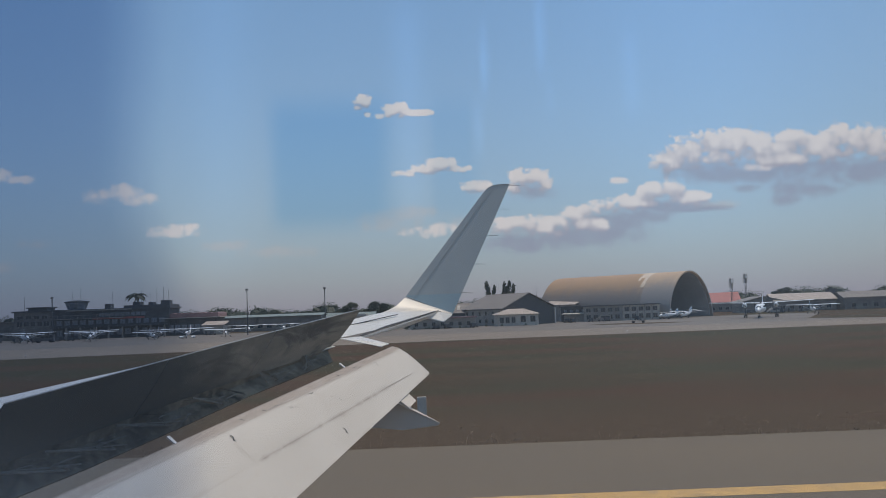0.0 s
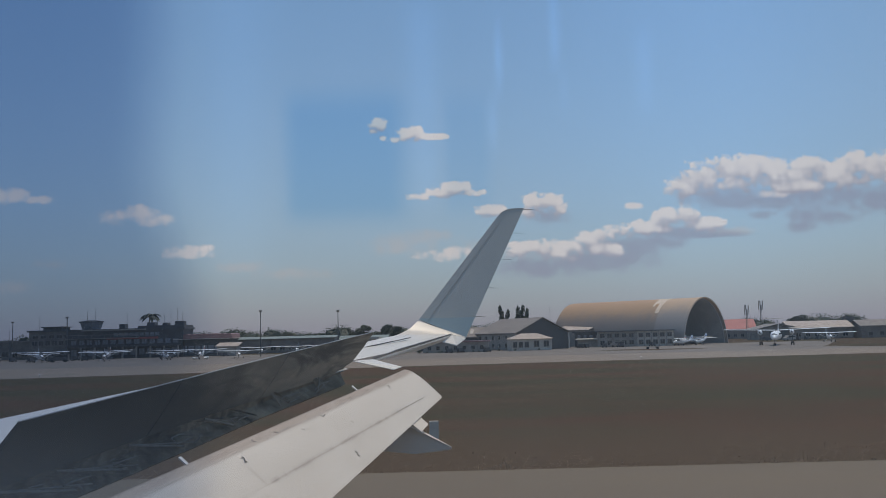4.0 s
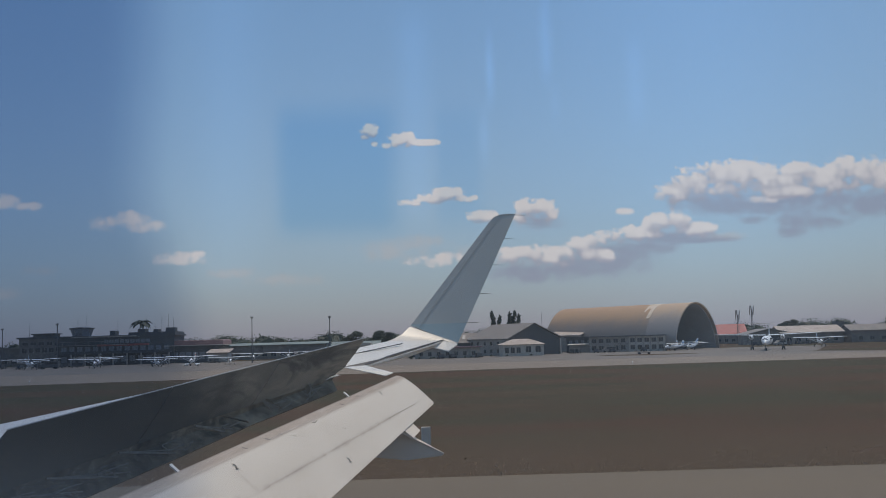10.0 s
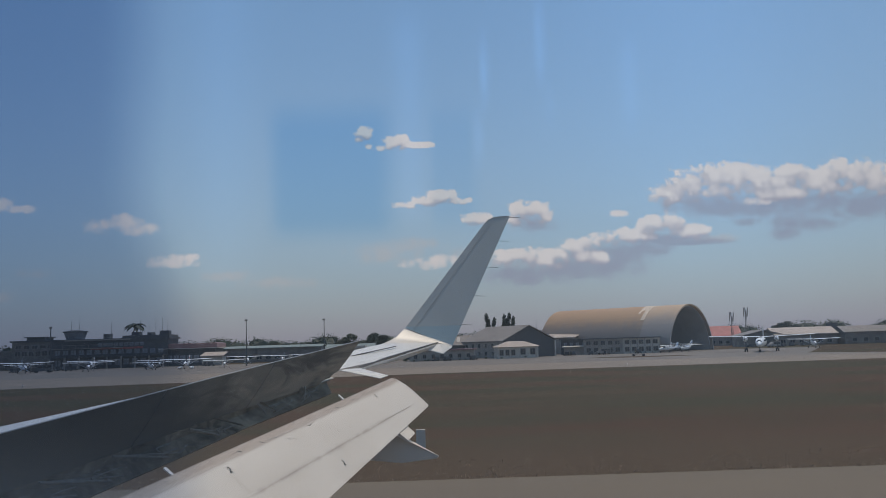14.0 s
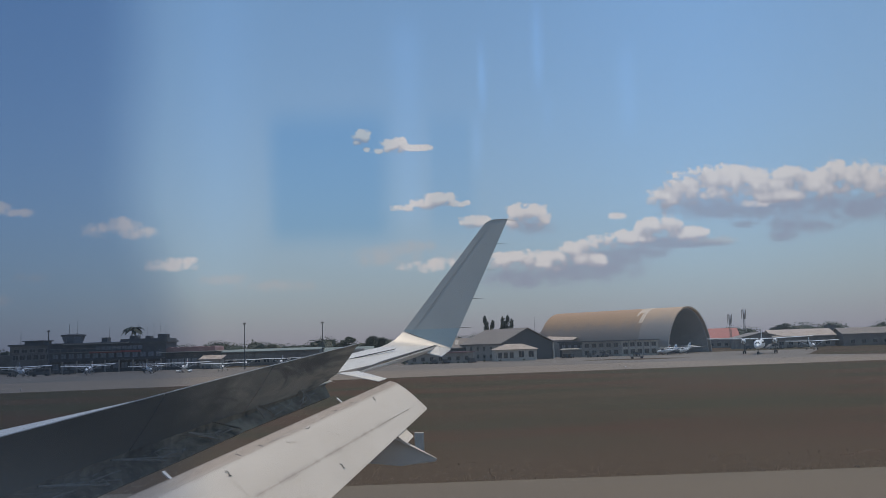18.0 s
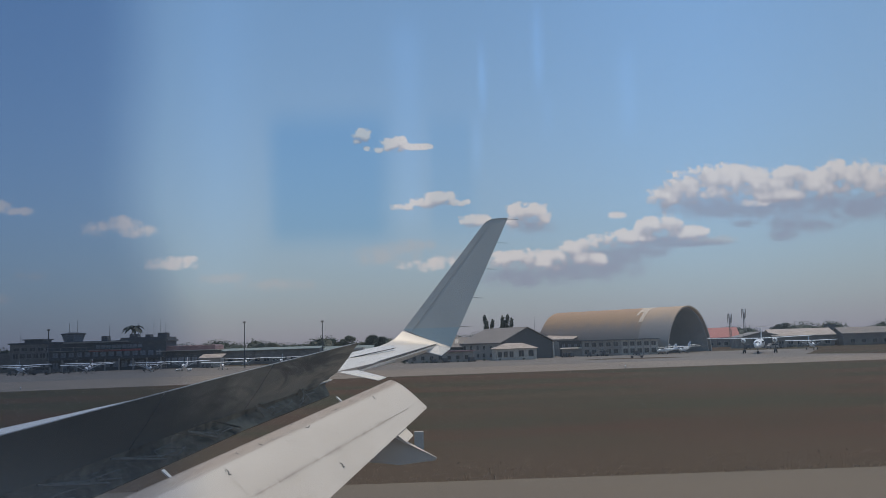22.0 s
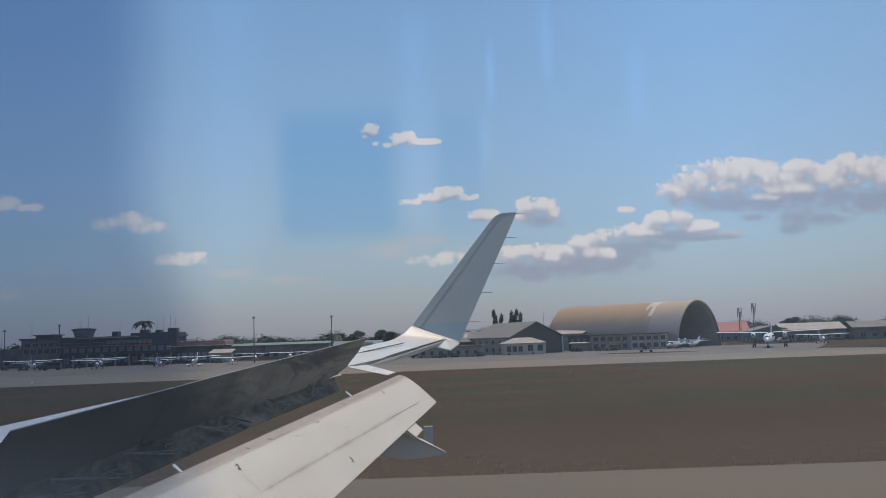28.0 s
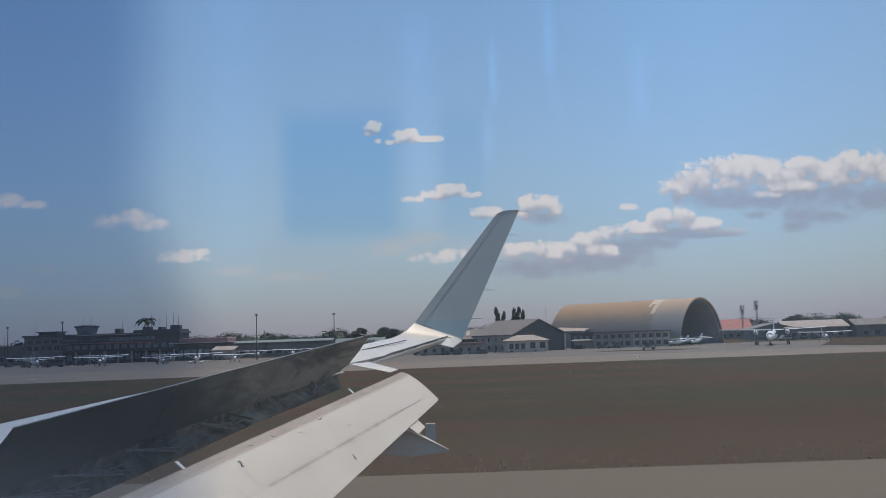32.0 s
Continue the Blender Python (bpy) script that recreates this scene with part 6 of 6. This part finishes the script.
def palm(seed, high, spread=2.6):
    r = random.Random(seed)
    top = empty("palm_tree", pose(0, 0, 0), "tall palm with drooping fronds", "palm")
    bm = bmesh.new()
    for k in range(5):
        rod(bm, (0.05 * k * k, 0, high * k / 5 - (0.3 if k == 0 else 0)), (0.05 * (k + 1) ** 2, 0, high * (k + 1) / 5), 0.2 - 0.02 * k, 0.18 - 0.02 * k, 7)
    part("trunk", bm, BARK, top)
    for k in range(22):
        a, lift = k * 2.4, r.uniform(0.35, 1.35)
        out = Vector((math.cos(a), math.sin(a), 0))
        side = Vector((-math.sin(a), math.cos(a), 0))
        bm = bmesh.new()
        rows = []
        for j in range(6):
            t = j / 5
            c = Vector((1.25, 0, high)) + out * (spread * t) + Vector((0, 0, lift * spread * 0.8 * t - spread * 0.95 * t * t))
            w = 0.55 * math.sin(math.pi * (0.12 + 0.86 * t))
            rows.append([c - side * w - Vector((0, 0, 0.25 * w)), c + Vector((0, 0, 0.02)), c + side * w - Vector((0, 0, 0.25 * w)), c - Vector((0, 0, 0.02))])
        part("frond", loft(bm, rows), LEAF_DEEP, top)
    return top


def put(first, x, y, turn, scale):
    """Place the model tree, then its copies."""
    m = pose(x, y, 0, 0, 0, turn) @ Matrix.Diagonal((scale, scale, scale, 1))
    if first.get("placed"):
        ob = copy_thing(first, m)
        return ob
    first["placed"] = 1
    first.matrix_world = m
    return first


kinds = [broad_tree(11, 9.0, 7.0, LEAF), broad_tree(12, 8.0, 8.0, LEAF_DRY), broad_tree(13, 10.0, 8.5, LEAF_DEEP, 10000), broad_tree(14, 6.5, 5.5, LEAF)]
r = random.Random(21)
# single trees that stand out over the sheds
for k, x, y, s in ((0, -31, 342, 0.95), (1, -36, 348, 0.85), (2, -22, 345, 0.92), (3, -15, 340, 1.0), (0, -62, 352, 0.80), (3, -48, 350, 1.05),
                   (1, -56, 356, 0.78), (3, -71, 352, 0.95), (1, 3, 300, 0.8), (3, 12, 290, 0.9), (0, 30, 300, 0.75), (2, 130.5, 338, 0.95),
                   (3, 139, 336, 0.9), (1, 148, 340, 0.8), (3, 96, 352, 1.0), (0, 116, 350, 0.7), (1, 160, 345, 0.8), (0, -5, 320, 0.85),
                   (2, 208, 276, 0.9), (1, 222, 290, 0.9), (0, 262, 296, 1.1), (2, 292, 268, 1.25), (2, 304, 272, 1.35), (2, 316, 270, 1.3),
                   (0, 328, 274, 1.2), (2, 340, 272, 1.2), (1, 540, 244, 0.7), (1, 530, 246, 0.7), (0, 748, 330, 1.2), (2, 764, 332, 1.3), (1, 782, 336, 1.2)):
    put(kinds[k], x, y, 360 * r.random(), s)
columns = poplar(31, 11.0)
for x, y, s in ((16.2, 272, 1.12), (17.9, 272.5, 0.90), (21.0, 272, 0.98), (22.3, 273, 1.0), (23.6, 272, 0.92)):
    put(columns, x, y, 360 * r.random(), s)
feather = palm(41, 8.2, 2.3)
for x, y, s in ((-91.4, 276, 1.5), (215, 352, 1.0), (776, 340, 1.4), (800, 342, 1.5), (830, 350, 1.3)):
    put(feather, x, y, 360 * r.random(), s)


def far_woods():
    """The low belt of scrub and trees all along the far side."""
    rr = random.Random(51)
    blobs = []
    x = -330.0
    while x < 420:
        y = 400 + 120 * rr.random()
        s = 3.4 + 4.0 * rr.random()
        blobs.append((x, y, s * 0.55, s * 1.6, s, s * (0.65 + 0.5 * rr.random())))
        x += 1.8 + 2.4 * rr.random()
    data = leaf_mesh("far_woods", blobs, 250000, 0.34, LEAF, 5)
    # the dense hearts of the crowns
    verts, faces = [], []
    for x, y, z, rx, ry, rz in blobs:
        first = len(verts)
        for i in range(6):
            a = math.pi * (i / 5 - 0.5)
            for k in range(10):
                b = math.tau * k / 10
                f = 0.42 + 0.38 * rr.random()
                verts.append((x + f * rx * math.cos(a) * math.cos(b), y + f * ry * math.cos(a) * math.sin(b), max(-0.3, z + f * rz * math.sin(a))))
        for i in range(5):
            for k in range(10):
                p, q = first + 10 * i + k, first + 10 * i + (k + 1) % 10
                faces.append((p, q, q + 10, p + 10))
    hearts = bpy.data.meshes.new("far_thickets")
    hearts.from_pydata(verts, [], faces)
    hearts.materials.append(LEAF_DEEP)
    woods = tagged(part("far_woods", data, None), "distant belt of dark green trees and scrub", "woods", kind="stuff")
    part("far_thickets", hearts, None, woods)
    return woods


far_woods()


def dry_tufts():
    """Pale dry grass that stands along the shoulder and over the field."""
    rr = np.random.default_rng(61)
    verts, faces = [], []
    for k in range(1500):
        x = rr.uniform(-24, 30)
        y = 31.7 + (rr.random() ** 2.2) * 5.0
        h = 0.03 + 0.11 * rr.random() * (0.5 + 0.5 * math.sin(x * 0.9) * math.sin(x * 0.37 + 1.0))
        for j in range(3):
            a, lean = rr.random() * math.tau, rr.normal(0, 0.45, 2) * h
            w = 0.008 + 0.010 * rr.random()
            bx, by = x + rr.normal(0, 0.06), y + rr.normal(0, 0.06)
            n = len(verts)
            verts += [(bx - w * math.cos(a), by - w * math.sin(a), -0.01), (bx + w * math.cos(a), by + w * math.sin(a), -0.01), (bx + lean[0], by + lean[1], h)]
            faces.append((n, n + 1, n + 2))
    data = bpy.data.meshes.new("dry_grass_tufts")
    data.from_pydata(verts, [], faces)
    data.materials.append(STRAW)
    return tagged(part("dry_grass_tufts", data, None), "pale dry grass tufts along the runway shoulder", "grass", kind="stuff")


dry_tufts()


def edge_light(x, y):
    top = empty("runway_edge_light", pose(x, y, 0), "small white runway edge light on a stake", "light", "runway edge lights")
    part("base_plate", rod(bmesh.new(), (0, 0, 0.0), (0, 0, 0.05), 0.16, 0.15, 12), PLASTER_GREY, top)
    part("stake", rod(bmesh.new(), (0, 0, 0.05), (0, 0, 0.28), 0.03, 0.03, 8), PLASTER, top)
    part("lamp_cap", rod(bmesh.new(), (0, 0, 0.28), (0, 0, 0.40), 0.08, 0.05, 10), PLANE_WHITE, top)


for x in (-84, -24, 36, 96):
    edge_light(x, 28.5)

sign = empty("field_sign", pose(-0.72, 40.9, 0, 0, 0, 4), "small pale field sign on two legs in the grass", "sign")
part("panel", boxes((-0.20, 0.20, -0.16, 0.16, 0.06, 0.84)), PLASTER, sign)
for x in (-0.16, 0.16):
    part("leg", rod(bmesh.new(), (x, 0, -0.1), (x, 0, 0.12), 0.02, 0.02, 6), STEEL_DARK, sign)


def van(m, colour, label):
    top = empty("van", m, label, "van", "parked vehicles")
    bm = bmesh.new()
    loft(bm, [[(x, -0.9, z) for x, z in ((-2.3, 0.4), (-2.3, 1.1), (-1.5, 1.25), (-0.9, 2.0), (2.3, 2.0), (2.3, 0.4))],
              [(x, 0.9, z) for x, z in ((-2.3, 0.4), (-2.3, 1.1), (-1.5, 1.25), (-0.9, 2.0), (2.3, 2.0), (2.3, 0.4))]])
    body = part("body", bm, colour, top)
    for x0, x1 in ((-0.8, 0.1), (0.2, 1.1), (1.2, 2.1)):
        for y in (-0.91, 0.91):
            part("side_window", boxes((x0, x1, y - 0.01, y + 0.01, 1.25, 1.8)), GLASS_DARK, body)
    for x in (-1.5, 1.5):
        for y in (-0.85, 0.85):
            part("wheel", rod(bmesh.new(), (x, y - 0.1, 0.33), (x, y + 0.1, 0.33), 0.33, 0.33, 14), RUBBER, top)
    return top


bus = van(pose(-98.5, 231, 0, 0, 0, 10), DARK_WALL, "dark van beside a parked aircraft")
copy_thing(bus, pose(-74, 240, 0, 0, 0, 80))
pale = van(pose(44.5, 240, 0, 0, 0, -7) @ Matrix.Scale(0.8, 4), PLASTER_GREY, "grey van by the office row")
for x, y, turn in ((-132, 262, 0), (-128, 258, 90), (-35, 262, 0), (100, 268, 20), (670, 276, 0), (690, 276, 0)):
    copy_thing(pale, pose(x, y, 0, 0, 0, turn))


def ground_cart(m):
    top = empty("ground_cart", m, "small dark ground equipment cart", "cart", "apron ground carts")
    part("chassis", boxes((-0.9, 0.9, -0.5, 0.5, 0.3, 0.45)), STEEL_DARK, top)
    part("housing", boxes((-0.8, 0.5, -0.45, 0.45, 0.45, 1.1)), DARK_WALL, top)
    part("tow_bar", rod(bmesh.new(), (0.9, 0, 0.36), (1.8, 0, 0.2), 0.03, 0.03, 6), STEEL_DARK, top)
    for x in (-0.6, 0.6):
        for y in (-0.45, 0.45):
            part("wheel", rod(bmesh.new(), (x, y - 0.06, 0.2), (x, y + 0.06, 0.2), 0.2, 0.2, 10), RUBBER, top)
    return top


first_cart = ground_cart(pose(-94, 236, 0, 0, 0, 20))
spots = random.Random(71)
for x0, x1, y0, y1, count in ((-120, -60, 236, 254, 9), (34, 60, 236, 240, 5), (-5, 12, 221, 223, 3), (90, 118, 262, 282, 6), (-46, -26, 250, 262, 3)):
    for k in range(count):
        copy_thing(first_cart, pose(spots.uniform(x0, x1), spots.uniform(y0, y1), 0, 0, 0, 360 * spots.random()))


def shrub(seed):
    top = empty("shrub", pose(0, 0, 0), "low dusty shrub at the foot of a wall", "shrub", "shrubs by the sheds")
    rr = random.Random(seed)
    part("stem", rod(bmesh.new(), (0, 0, -0.1), (0, 0, 0.6), 0.06, 0.03, 5), BARK, top)
    part("foliage", leaf_mesh("foliage", [(rr.uniform(-0.6, 0.6), rr.uniform(-0.4, 0.4), 0.6 + 0.3 * rr.random(), 0.7, 0.6, 0.55) for _ in range(4)], 700, 0.10, LEAF, seed), None, top)
    return top


low_bush = shrub(81)
for x0, x1, y, count in ((-8, 9, 222.6, 8), (11, 26, 224.6, 3), (98, 112, 289, 5), (112, 128, 287.5, 5), (-40, -22, 262, 4), (-150, -126, 280, 7)):
    for k in range(count):
        put(low_bush, x0 + (x1 - x0) * (k + spots.random()) / count, y + spots.uniform(-0.6, 0.3), 360 * spots.random(), spots.uniform(0.35, 0.7))
cart = empty("baggage_cart", pose(46.5, 208, 0), "low baggage cart standing on the apron", "cart")
part("bed", boxes((-1.4, 1.4, -0.7, 0.7, 0.4, 0.52)), STEEL_DARK, cart)
for x in (-1.1, 1.1):
    for y in (-0.6, 0.6):
        part("wheel", rod(bmesh.new(), (x, y - 0.06, 0.2), (x, y + 0.06, 0.2), 0.2, 0.2, 10), RUBBER, cart)
for x, y in ((-59, 131.8), (-20, 138.5), (30, 142.5)):
    edge_light(x, y)
